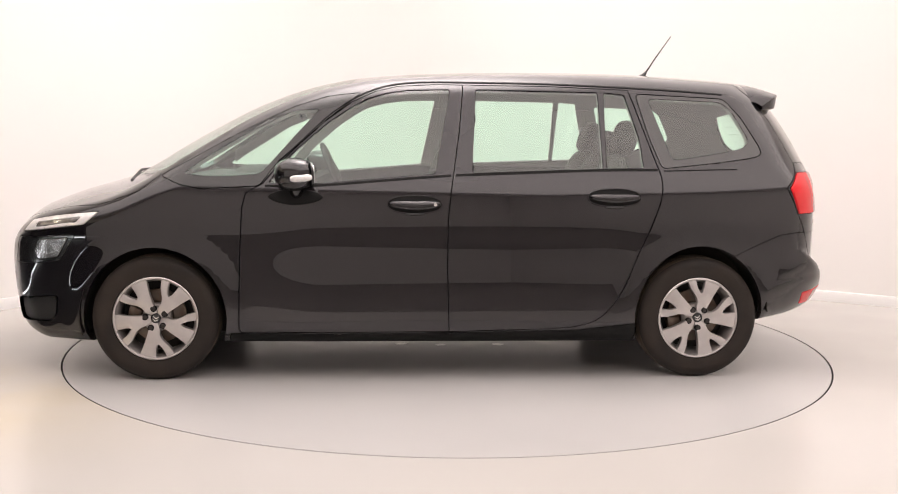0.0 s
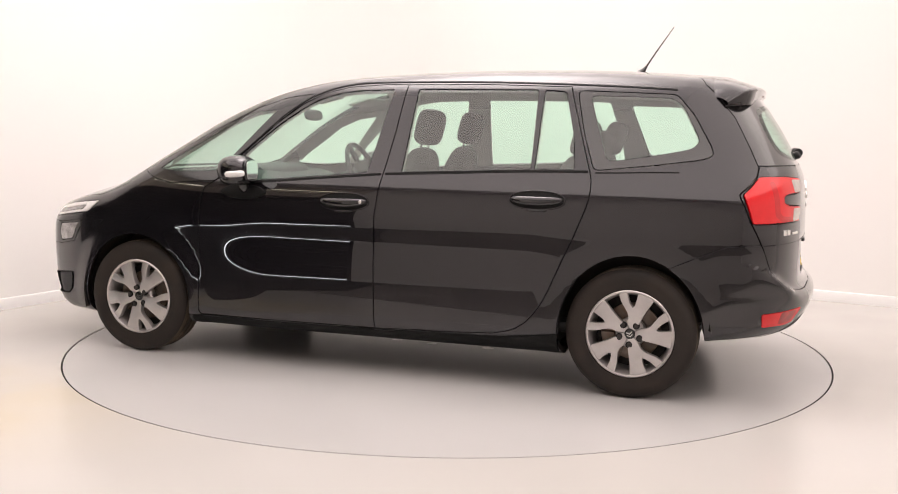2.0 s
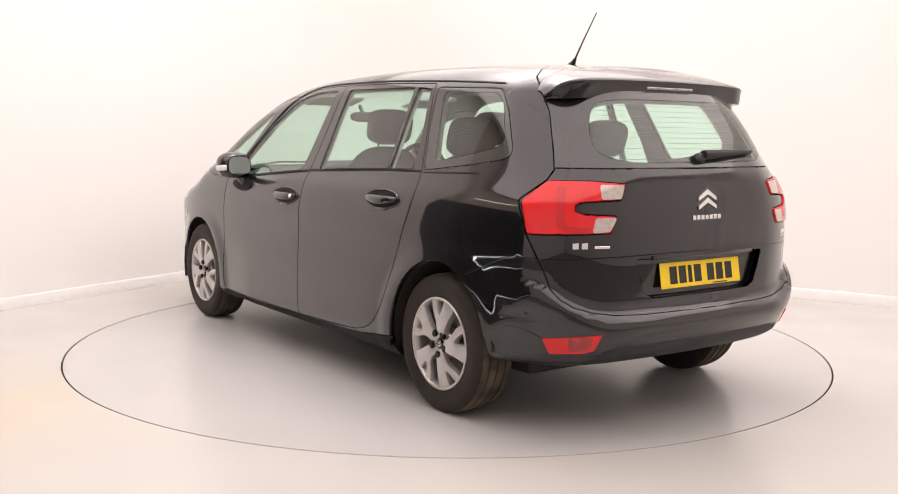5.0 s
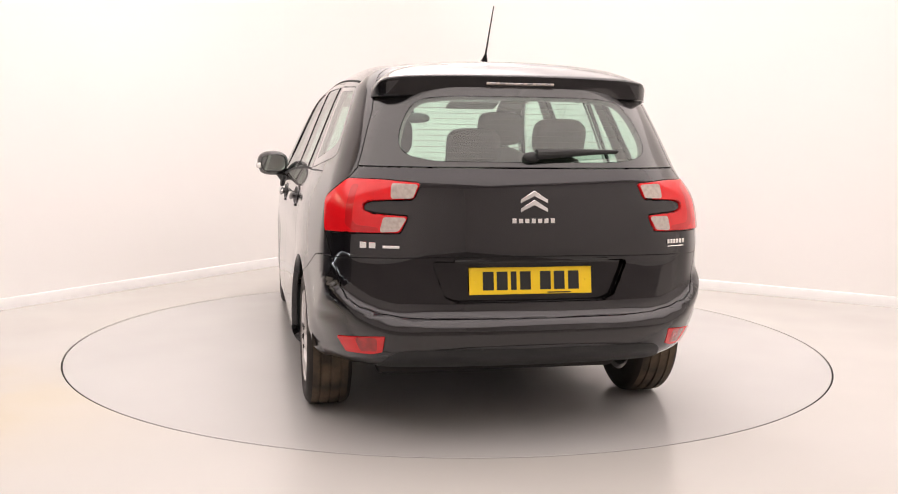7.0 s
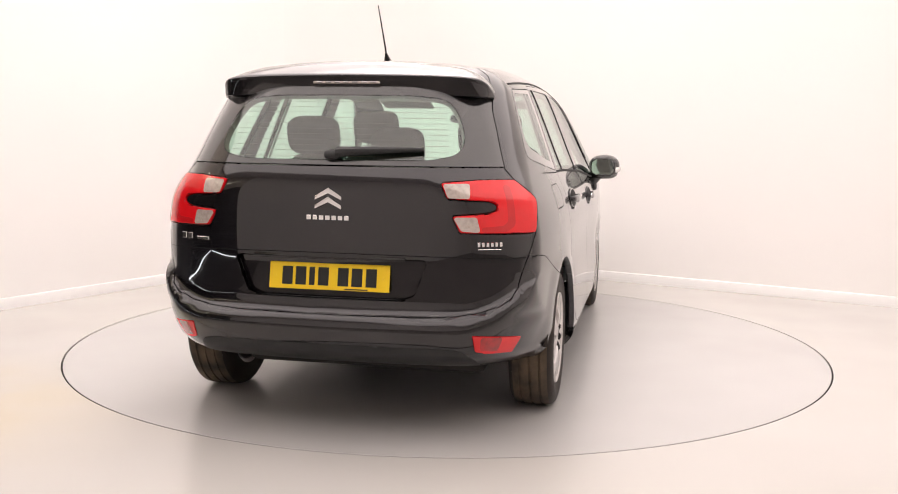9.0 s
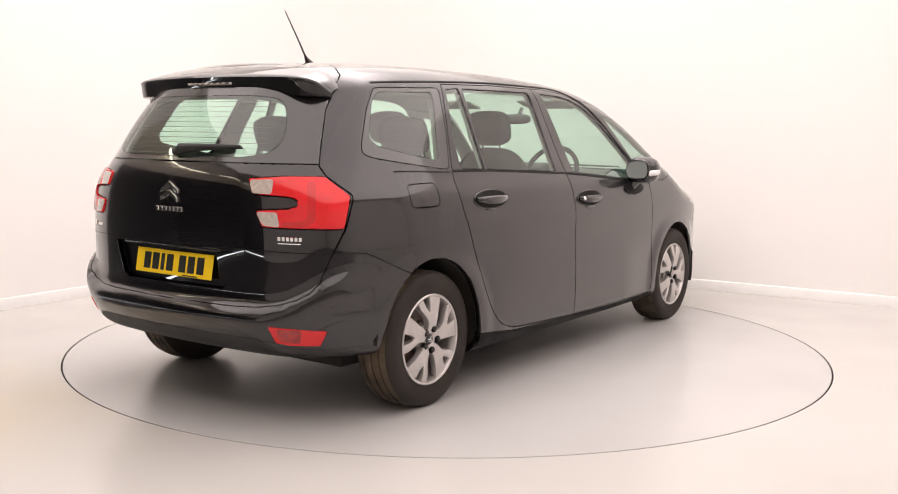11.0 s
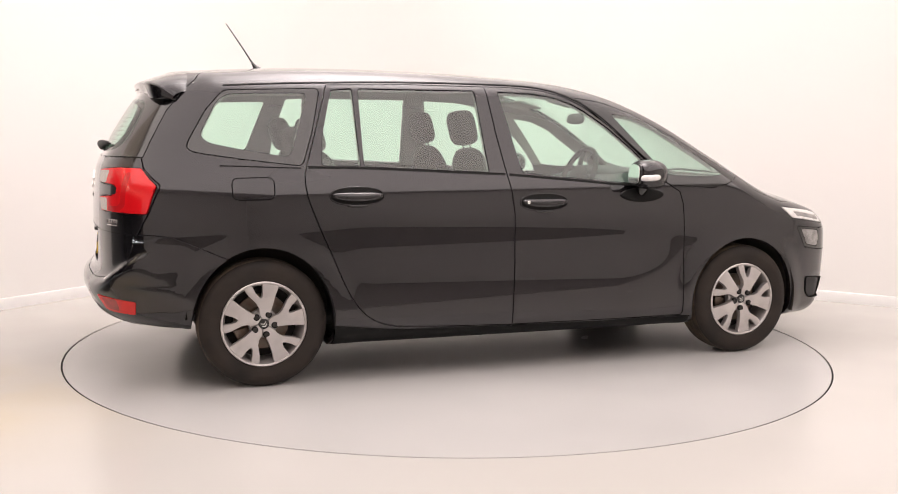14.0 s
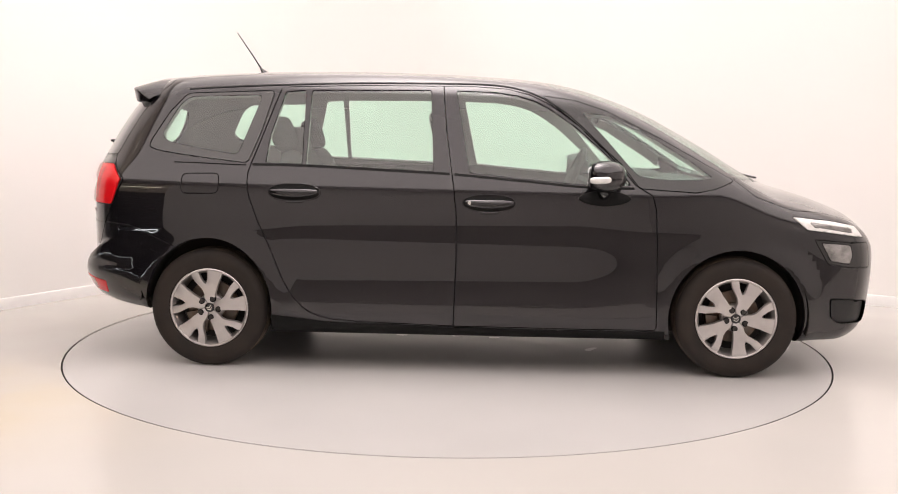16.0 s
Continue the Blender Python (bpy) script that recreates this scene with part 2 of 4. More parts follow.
def spot(a, b, z=0.0):
    """A place in the booth: a metres from the plain wall, b metres from the shutter wall."""
    p = CORNER - U * a + V * b
    return Vector((p.x, p.y, z))


def slab(name, corners, z0, z1, mat, label="", parent=None):
    bm = bmesh.new()
    low = [bm.verts.new((p.x, p.y, z0)) for p in corners]
    up = [bm.verts.new((p.x, p.y, z1)) for p in corners]
    n = len(corners)
    bm.faces.new(low[::-1])
    bm.faces.new(up)
    for i in range(n):
        bm.faces.new((low[i], low[(i + 1) % n], up[(i + 1) % n], up[i]))
    bmesh.ops.recalc_face_normals(bm, faces=bm.faces)
    return part(name, bm, mat, parent, label)


def wall(name, a0, b0, a1, b1, z0, z1, mat, thick=0.15, label=""):
    """A wall whose inner face runs from (a0, b0) to (a1, b1); the thickness lies outside, away from the booth's middle."""
    p, q = spot(a0, b0), spot(a1, b1)
    out = Vector((-(q - p).y, (q - p).x, 0)).normalized()
    if out.dot((p + q) / 2 - spot(4.7, 4.7)) < 0:
        out = -out
    return tagged(slab(name, [p, q, q + out * thick, p + out * thick], z0, z1, mat, label), kind="structure")


# floor with a round hole for the turntable
bm = bmesh.new()
n = 160
inner = [(bm.verts.new(((RING + 0.0050) * math.cos(t), (RING + 0.0050) * math.sin(t), 0)), bm.verts.new(((RING + 0.0050) * math.cos(t), (RING + 0.0050) * math.sin(t), -0.05))) for t in (2 * math.pi * i / n for i in range(n))]
outer = [bm.verts.new((14 * math.cos(t), 14 * math.sin(t), 0)) for t in (2 * math.pi * i / n for i in range(n))]
for i in range(n):
    j = (i + 1) % n
    bm.faces.new((inner[i][0], outer[i], outer[j], inner[j][0]))
    bm.faces.new((inner[i][1], inner[i][0], inner[j][0], inner[j][1]))
tagged(part("floor", bm, FLOOR, label="pale grey sealed booth floor with faint ochre stains"), kind="structure")
tagged(part("turntable_pit", lathe([(0.0, -0.05), (RING + 0.3, -0.05)], 96), RUBBER_SEAL, label="dark pit under the turntable"), kind="structure")

turntable = tagged(new("turntable"), "round flush grey turntable with a dark rim gap", "turntable")
part("deck", lathe([(0.0, -0.045), (RING - 0.0045, -0.045), (RING - 0.0045, -0.0015), (RING - 0.0060, 0.0), (RING * 0.6, 0.0), (0.0, 0.0)], 160), TABLE, turntable, "pale grey sealed steel deck")
part("rim_edge", lathe([(RING - 0.0041, -0.04), (RING - 0.0041, -0.002), (RING - 0.0010, -0.002), (RING - 0.0010, -0.04)], 160), RUBBER_SEAL, turntable, "dark rubber rim edge")

def deck_mark(x, y, sx, sy, turned):
    """A thin pale mark with a ragged outline on the deck."""
    rnd = random.Random(int(1000 * (x + 3 * y)))
    line = []
    for i in range(22):
        t = 2 * math.pi * i / 22
        k = 0.72 + 0.5 * rnd.random()
        line.append((sx * k * math.cos(t), sy * k * math.sin(t)))
    return part("pale_spot", prism(line, 0.0012), PALE_MARK, turntable, "small pale mark on the deck", at=pose(x, y, 0.0004, 0, 0, turned))


for x, y, sx, sy, turned in ((0.292, 0.108, 0.035, 0.026, 0), (0.055, 0.137, 0.036, 0.026, 15), (-0.302, 0.130, 0.040, 0.028, -10)):
    deck_mark(x, y, sx, sy, turned)

wall("wall_plain", 0, 0.9, 0, 9.6, 0, HEIGHT, WALL_WHITE, label="plain white booth wall")
wall("wall_shutter_side", 0.9, 0, 5.3, 0, 0, HEIGHT, WALL_WHITE, label="white booth wall that ends at the shutter")
wall("wall_above_shutter", 5.3, 0, 9.6, 0, 2.15, HEIGHT, BEIGE, label="beige wall over the dark shutter")
wall("wall_behind", 9.6, 2.0, 9.6, 9.6, 0, HEIGHT, WALL_WHITE, label="white booth wall behind the camera")
wall("wall_above_opening", 9.6, -0.15, 9.6, 2.0, 2.15, HEIGHT, BEIGE, label="beige wall over the second dark shutter")
wall("wall_far_side", 0, 9.6, 9.6, 9.6, 0, HEIGHT, WALL_WHITE, label="plain white booth wall opposite the shutter")
tagged(slab("ceiling", [spot(-0.2, -0.2), spot(-0.2, 9.8), spot(9.8, 9.8), spot(9.8, -0.2)], HEIGHT, HEIGHT + 0.12, WALL_WHITE, "white booth ceiling"), kind="structure")


def baseboard(name, a0, b0, a1, b1):
    p, q = spot(a0, b0), spot(a1, b1)
    inn = Vector((-(q - p).y, (q - p).x, 0)).normalized()
    if inn.dot((p + q) / 2 - spot(4.7, 4.7)) > 0:
        inn = -inn
    bm = bmesh.new()
    rows = []
    for s in (p, q):
        rows.append([bm.verts.new(s + inn * d + Vector((0, 0, z))) for d, z in ((0, 0), (0.018, 0), (0.018, 0.066), (0.012, 0.078), (0, 0.082))])
    for j in range(4):
        bm.faces.new((rows[0][j], rows[1][j], rows[1][j + 1], rows[0][j + 1]))
    bmesh.ops.recalc_face_normals(bm, faces=bm.faces)
    return tagged(part(name, bm, SKIRT_WHITE, label="white glossy skirting board"), kind="structure")


baseboard("baseboard_plain", 0, 0.9, 0, 9.6)
baseboard("baseboard_shutter_side", 0.9, 0, 5.3, 0)
baseboard("baseboard_behind", 9.6, 2.0, 9.6, 9.6)


# the two white walls run into each other in a wide round corner
for name, mat, rows in (("wall_cove", WALL_WHITE, ((0, 0), (0, HEIGHT), (-0.1, HEIGHT), (-0.1, 0))), ("baseboard_cove", SKIRT_WHITE, ((0.018, 0), (0.018, 0.066), (0.012, 0.078), (0, 0.082)))):
    bm = bmesh.new()
    strips = []
    for i in range(25):
        t = math.pi / 2 * i / 24
        strips.append([bm.verts.new(spot(0.9 - (0.9 - d) * math.cos(t), 0.9 - (0.9 - d) * math.sin(t), z)) for d, z in rows])
    for p, q in zip(strips, strips[1:]):
        for k in range(3):
            bm.faces.new((p[k], q[k], q[k + 1], p[k + 1]))
    bmesh.ops.recalc_face_normals(bm, faces=bm.faces)
    tagged(part(name, bm, mat, label="white wall sweeping round the corner"), kind="structure")

# unseen glow sheet added under the ceiling, over the table, for soft highlights
glow_sheet = tagged(part("highlight_glow", prism([(-2.2, -2.2), (2.2, -2.2), (2.2, 2.2), (-2.2, 2.2)], 0.004), GLOW, None, "large unseen glow sheet added over the turntable for soft highlights", at=pose(-0.2, -0.3, 3.58, 0, 0, 58.5)), category="light")


def shutter(a0, b0, a1, b1):
    """A charcoal roller shutter of slats in side rails."""
    ob = tagged(new("roller_shutter"), "closed charcoal roller shutter in the booth wall", "shutter", "roller shutters")
    p, q = spot(a0, b0), spot(a1, b1)
    length, turn = (q - p).length, math.degrees(math.atan2((q - p).y, (q - p).x))
    ob.matrix_basis = Matrix.Translation(p) @ pose(0, 0, 0, 0, 0, turn)
    side = 1 if (Matrix.Rotation(radians(turn), 3, "Z") @ Vector((0, 1, 0))).dot((p + q) / 2 - spot(4.7, 4.7)) > 0 else -1
    first = None
    for i in range(20):
        z = 0.1 + i * 0.102
        if first is None:
            first = part("slat", block((length - 0.1, 0.02, 0.098), bevel=0.006, segments=1), DARK_DOOR, ob)
            slat = first
        else:
            slat = new("slat", first.data)
            slat.parent = ob
        slat.matrix_basis = pose(length / 2, side * 0.03, z + 0.05)
    part("daylight_gap", block((length - 0.1, 0.01, 0.018), pose(length / 2, side * 0.03, 0.05), 0.002, 1), DAYLIGHT, ob, "daylight showing through the gap under the shutter")
    for x in (0.025, length - 0.025):
        part("side_rail", block((0.05, 0.06, 2.15), pose(x, side * 0.03, 1.075), 0.004, 1), DARK_DOOR, ob)
    return ob


DAYLIGHT = glow_material("daylight", (0.95, 0.98, 1.0), 7.0, 40.0)
TUBE = glow_material("fluorescent_tube", (1.0, 0.93, 0.72), 5.0, 40.0)


def strip_light(a0, b0, a1, b1, z):
    """A tube in a white batten on the beige wall over a shutter."""
    p, q = spot(a0, b0, z), spot(a1, b1, z)
    turned = math.degrees(math.atan2((q - p).y, (q - p).x))
    ob = tagged(part("strip_light", block(((q - p).length, 0.07, 0.05), None, 0.006, 1), SKIRT_WHITE, None, at=Matrix.Translation((p + q) / 2) @ pose(0, 0, 0, 0, 0, turned)),
                "white fluorescent strip light on the beige wall over the shutter", "strip light", "strip lights")
    part("tube", block(((q - p).length - 0.06, 0.03, 0.03), pose(0, 0, -0.042), 0.012, 2), TUBE, ob, "glowing fluorescent tube")
    return ob


strip_light(5.9, 0.055, 7.4, 0.055, 2.9)
strip_light(7.8, 0.055, 9.3, 0.055, 2.9)
strip_light(9.545, 0.3, 9.545, 1.8, 2.9)
# unseen floor added before the shutters, near-black for dark reflections in the paint
tagged(slab("ground_apron", [spot(5.3, 0), spot(9.6, 0), spot(9.6, 2.4), spot(7.5, 2.4), spot(7.2, 1.7), spot(5.3, 1.7)], -0.02, 0.008, DARK_APRON, "unseen near-black floor added before the shutters for dark reflections"), kind="structure")
# unseen grey floor behind the camera; its colour stands in for unlit concrete
tagged(slab("ground_behind", [spot(9.6, 0), spot(9.6, 9.6), Vector((5.67, -3.1, 0)), Vector((-1.7, -3.1, 0)), Vector((-3.3, -3.1, 0))], -0.02, 0.004, UNLIT_CONCRETE, "unseen floor behind the camera, coloured darker as unlit concrete"), kind="structure")
shutter(5.3, 0, 9.6, 0)
shutter(9.6, 0, 9.6, 2.0)


# ---- the shape of the bodywork: one smooth closed form, from which all panels are taken ----
def spline(xs, ys):
    """A natural cubic through the knots."""
    xs, ys = np.array(xs, float), np.array(ys, float)
    if xs[0] > xs[-1]:
        xs, ys = xs[::-1], ys[::-1]
    n, hh = len(xs), np.diff(xs)
    a, b = np.eye(n), np.zeros(n)
    for i in range(1, n - 1):
        a[i, i - 1:i + 2] = hh[i - 1], 2 * (hh[i - 1] + hh[i]), hh[i]
        b[i] = 6 * ((ys[i + 1] - ys[i]) / hh[i] - (ys[i] - ys[i - 1]) / hh[i - 1])
    m = np.linalg.solve(a, b)

    def at(x):
        x = np.clip(x, xs[0], xs[-1])
        i = np.clip(np.searchsorted(xs, x) - 1, 0, n - 2)
        u, v, w = xs[i + 1] - x, x - xs[i], hh[i]
        return (m[i] * u ** 3 + m[i + 1] * v ** 3) / (6 * w) + (ys[i] / w - m[i] * w / 6) * u + (ys[i + 1] / w - m[i + 1] * w / 6) * v
    return at


TOP = spline([2.34, 2.22, 2.04, 1.86, 1.66, 1.345, 1.17, 1.0, 0.83, 0.66, 0.49, 0.35, 0.146, -0.2, -0.54, -0.88, -1.23, -1.57, -1.81, -2.10],
             [0.745, 0.825, 0.910, 0.970, 1.035, 1.218, 1.318, 1.408, 1.480, 1.537, 1.577, 1.600, 1.618, 1.635, 1.643, 1.644, 1.637, 1.618, 1.598, 1.565])
CROWN = spline([2.3, 1.9, 1.6, 1.2, 0.6, 0.0, -1.5, -2.1], [0.16, 0.15, 0.17, 0.2, 0.15, 0.13, 0.13, 0.13])
TUCK = spline([0.15, 0.25, 0.32, 0.42, 0.52, 0.62, 0.72, 0.82, 0.92, 1.0, 1.06, 1.15, 1.3, 1.45, 1.52, 1.62],
              [-0.045, -0.015, -0.006, -0.0035, -0.003, -0.002, 0.0, 0.0, -0.011, -0.028, -0.055, -0.095, -0.155, -0.217, -0.25, -0.31])
# the doors: hollowed under the handles, fuller below, tucked in over the sill
DOOR = spline([0.15, 0.25, 0.30, 0.35, 0.40, 0.45, 0.50, 0.55, 0.60, 0.65, 0.70, 0.75, 0.80, 0.82, 0.92, 1.0, 1.06, 1.15, 1.3, 1.45, 1.52, 1.62],
              [-0.040, 0.0037, 0.0100, 0.0112, 0.0108, 0.0099, 0.0085, 0.0061, 0.0027, -0.0004, -0.0018, -0.0011, 0.0, 0.0, -0.011, -0.028, -0.055, -0.095, -0.155, -0.217, -0.25, -0.31])
PLAN = spline([2.36, 2.2, 2.05, 1.9, 1.6, 1.3, 0.8, 0.1, -0.6, -1.3, -1.6, -1.9, -2.1, -2.3],
              [-0.35, -0.222, -0.138, -0.082, -0.025, -0.008, 0.0, 0.0, 0.0, -0.006, -0.020, -0.058, -0.104, -0.19])
TAIL = spline([0.2, 0.3, 0.36, 0.42, 0.475, 0.500, 0.515, 0.530, 0.545, 0.565, 0.61, 0.70, 0.78, 0.87, 1.0, 1.1, 1.16, 1.3, 1.43, 1.6],
              [-2.05, -2.160, -2.212, -2.250, -2.273, -2.272, -2.266, -2.248, -2.228, -2.216, -2.212, -2.213, -2.214, -2.213, -2.206, -2.187, -2.158, -2.082, -1.998, -1.885])
NOSE = spline([0.15, 0.25, 0.4, 0.55, 0.68, 0.8, 0.95], [2.165, 2.23, 2.275, 2.29, 2.285, 2.25, 2.15])
HALF, ROUND = 0.913, 0.09


def ease(u):
    u = np.clip(u, 0, 1)
    return u * u * (3 - 2 * u)


def form(p):
    """Negative inside the bodywork, positive outside; p: rows of x, |y|, z."""
    x, y, z = p[:, 0], np.abs(p[:, 1]), p[:, 2]
    slope = (TOP(x + 0.02) - TOP(x - 0.02)) / 0.04
    flare = 0.014 * ease((0.74 - z) / 0.16) * ease((-x - 1.65) / 0.3)
    hollow = ease((x + 1.35) / 0.5) * ease((1.0 - x) / 0.45)
    reach = np.hypot(np.abs(x) - 1.42, z - 0.322)
    lip = 0.013 * ease((0.50 - reach) / 0.12) * ease((0.80 - z) / 0.2)     # the wheel arches' raised lips
    side = y - (HALF + TUCK(z) * (1 - hollow) + DOOR(z) * hollow + PLAN(x) + flare + lip)
    top = (z - TOP(x) + CROWN(x) * y ** 2) / np.sqrt(1 + slope ** 2)
    lower = z - 1.7 * np.maximum(y - 0.54, 0) ** 2 * ease((0.95 - z) / 0.3)   # the bumper's ledge climbs towards the corners
    tslope = (TAIL(z + 0.02) - TAIL(z - 0.02)) / 0.04
    bend = 0.5 + 0.5 * np.tanh((z - 1.07) / 0.06)
    wide = np.maximum(y - 0.8 * TUCK(np.maximum(z, 0.8)) - 0.45, 0)
    rear = (TAIL(lower) + 0.13 * y ** 2 + (0.7 + 0.45 * bend) * wide ** 2 - x) / np.sqrt(1 + tslope ** 2)
    front = x - NOSE(z) + 0.22 * y ** 2
    low = 0.185 + 0.112 * ease((-x - 1.33) / 0.24) - z
    d = np.stack([side, top, rear, front, low])
    u = np.maximum(d + ROUND, 0)
    return np.where(u.max(0) > 0, np.sqrt((u ** 2).sum(0)) - ROUND, d.max(0))


def onto(p, axis_point, far=1.6):
    """Moves each point along its ray from the axis onto the bodywork."""
    way = p - axis_point
    way /= np.linalg.norm(way, axis=1)[:, None]
    lo, hi = np.zeros(len(p)), np.full(len(p), far)
    for _ in range(40):
        mid = (lo + hi) / 2
        inside = form(axis_point + way * mid[:, None]) < 0
        lo, hi = np.where(inside, mid, lo), np.where(inside, hi, mid)
    return axis_point + way * lo[:, None]


def facing(p, e=0.004):
    """The outward direction of the bodywork at each point."""
    g = np.stack([form(p + d) - form(p - d) for d in np.eye(3) * e], 1)
    return g / np.linalg.norm(g, axis=1)[:, None]


# ---- the car: bodywork cut into panels along their shut lines ----
car = tagged(new("car"), "black seven-seat people carrier with silver alloy wheels, standing on a turntable", "car")

SIDE = lambda p: p[:, [0, 2]]
REAR = lambda p: p[:, [1, 2]]
PLANV = lambda p: p[:, [0, 1]]
QUARTER = lambda p: np.stack([(p[:, 0] + p[:, 1]) * 0.70711, p[:, 2]], 1)   # seen from behind and the side
BOW = lambda p: np.stack([(p[:, 0] - p[:, 1]) * 0.70711, p[:, 2]], 1)       # seen from ahead and the side


def half_skin(step=0.035):
    """Cells of the half of the bodywork with y >= 0, as corner lists."""
    lo, hi = np.array((-2.4, 0.0, 0.1)), np.array((2.4, 1.0, 1.75))
    spans = hi - lo
    out = []

    def sheet(o, u, v, nu, nv):
        i, j = np.meshgrid(np.arange(nu + 1) / nu, np.arange(nv + 1) / nv, indexing="ij")
        p = o + i[..., None] * u + j[..., None] * v
        flat = p.reshape(-1, 3)
        axis = np.stack([np.clip(flat[:, 0], -1.55, 1.45), 0 * flat[:, 0], np.full(len(flat), 0.8)], 1)
        g = onto(flat, axis, 2.6).reshape(p.shape)
        for a in range(nu):
            for b in range(nv):
                out.append(np.array([g[a, b], g[a + 1, b], g[a + 1, b + 1], g[a, b + 1]]))
    x, y, z = np.eye(3) * spans
    nx, ny, nz = int(4.8 / step), 30, 84
    sheet(lo + y, x, z, nx, nz)
    sheet(lo + z, x, y, nx, ny)
    sheet(lo, x, y, nx, ny)
    sheet(lo, y, z, ny, nz)
    sheet(lo + x, y, z, ny, nz)
    return out


def smooth_outline(points, n=6):
    """A closed round outline through the points."""
    p = np.array(points, float)
    k, out = len(p), []
    for i in range(k):
        a, b, c, d = p[i - 1], p[i], p[(i + 1) % k], p[(i + 2) % k]
        for s in np.arange(n) / n:
            out.append(0.5 * (2 * b + (c - a) * s + (2 * a - 5 * b + 4 * c - d) * s * s + (3 * b - a - 3 * c + d) * s ** 3))
    return np.array(out)


def rounded(points, r=0.02, n=4):
    """An outline with straight sides and rounded corners."""
    p = np.array(points, float)
    out = []
    for i in range(len(p)):
        a, b, c = p[i - 1], p[i], p[(i + 1) % len(p)]
        da, dc = np.linalg.norm(a - b), np.linalg.norm(c - b)
        s, e = b + (a - b) / da * min(r, da * 0.45), b + (c - b) / dc * min(r, dc * 0.45)
        for t in np.linspace(0, 1, n):
            out.append((1 - t) ** 2 * s + 2 * t * (1 - t) * b + t ** 2 * e)
    return np.array(out)


def inside(q, poly):
    """Which of the points q lie inside the outline."""
    hit = np.zeros(len(q), bool)
    for (ax, ay), (bx, by) in zip(poly, np.roll(poly, -1, 0)):
        if ay != by:
            cross = (q[:, 1] < ay) != (q[:, 1] < by)
            hit ^= cross & (q[:, 0] < ax + (q[:, 1] - ay) / (by - ay) * (bx - ax))
    return hit


class Skin:
    def __init__(self):
        self.cells = half_skin()
        self.names = ["body"] * len(self.cells)

    def cut(self, view, poly, name, of=("body",), when=None):
        """Gives the cells inside an outline, as seen along a view, a new name, and cuts those on its edge."""
        poly = np.array(poly, float)
        lo, hi = poly.min(0), poly.max(0)
        ends = np.roll(poly, -1, 0)
        elo, ehi = np.minimum(poly, ends), np.maximum(poly, ends)
        cells, names = [], []
        starts = np.cumsum([0] + [len(c) for c in self.cells[:-1]])
        q = view(np.concatenate(self.cells))
        least, most = np.minimum.reduceat(q, starts), np.maximum.reduceat(q, starts)
        near = ((least < hi) & (most > lo)).all(1)
        for c, label, maybe, qlo, qhi in zip(self.cells, self.names, near, least, most):
            if not maybe or label not in of or (when and not when(c.mean(0))):
                cells.append(c), names.append(label)
                continue
            pieces = [c]
            for k in np.nonzero(((elo < qhi) & (ehi > qlo)).all(1))[0]:
                a, b = poly[k], ends[k]
                d = b - a
                if d @ d < 1e-12:
                    continue
                nxt = []
                for c2 in pieces:
                    w = view(c2)
                    s = (w[:, 0] - a[0]) * d[1] - (w[:, 1] - a[1]) * d[0]
                    t = ((w - a) @ d) / (d @ d)
                    tol = 1e-7
                    if s.max() <= tol or s.min() >= -tol or t.max() < 0 or t.min() > 1:
                        nxt.append(c2)
                        continue
                    one, two = [], []
                    m = len(c2)
                    for i in range(m):
                        j = (i + 1) % m
                        if s[i] >= -tol:
                            one.append(c2[i])
                        if s[i] <= tol:
                            two.append(c2[i])
                        if (s[i] > tol and s[j] < -tol) or (s[i] < -tol and s[j] > tol):
                            x = c2[i] + (c2[j] - c2[i]) * s[i] / (s[i] - s[j])
                            one.append(x), two.append(x)
                    nxt += [np.array(o) for o in (one, two) if len(o) > 2]
                pieces = nxt
            mid = np.array([view(c2).mean(0) for c2 in pieces])
            for c2, yes in zip(pieces, inside(mid, poly)):
                cells.append(c2), names.append(name if yes else label)
        self.cells, self.names = cells, names

    def take(self, *want):
        return [c for c, label in zip(self.cells, self.names) if label in want]


def mend(v, faces):
    """Gives each open edge the corners of its neighbours that lie on it, so that cut and uncut cells weld."""
    for _ in range(2):
        used = {(a, b) for f in faces for a, b in zip(f, f[1:] + f[:1])}
        open_edges = {(a, b) for a, b in used if (b, a) not in used}
        loose = np.array(sorted({k for e in open_edges for k in e}))
        if not len(loose):
            return faces
        spots = v[loose]
        adds = {}
        for a, b in open_edges:
            d = v[b] - v[a]
            size = d @ d
            if size < 1e-12:
                continue
            t = (spots - v[a]) @ d / size
            off = np.linalg.norm(spots - v[a] - t[:, None] * d, axis=1)
            on = np.nonzero((off < 2e-4) & (t > 1e-3) & (t < 1 - 1e-3))[0]
            if len(on):
                adds[(a, b)] = [int(loose[k]) for k in on[np.argsort(t[on])]]
        out = []
        for f in faces:
            g = []
            for a, b in zip(f, f[1:] + f[:1]):
                g.append(a)
                g += [k for k in adds.get((a, b), ()) if k not in f and k not in g]
            out.append(g)
        faces = out
    return faces


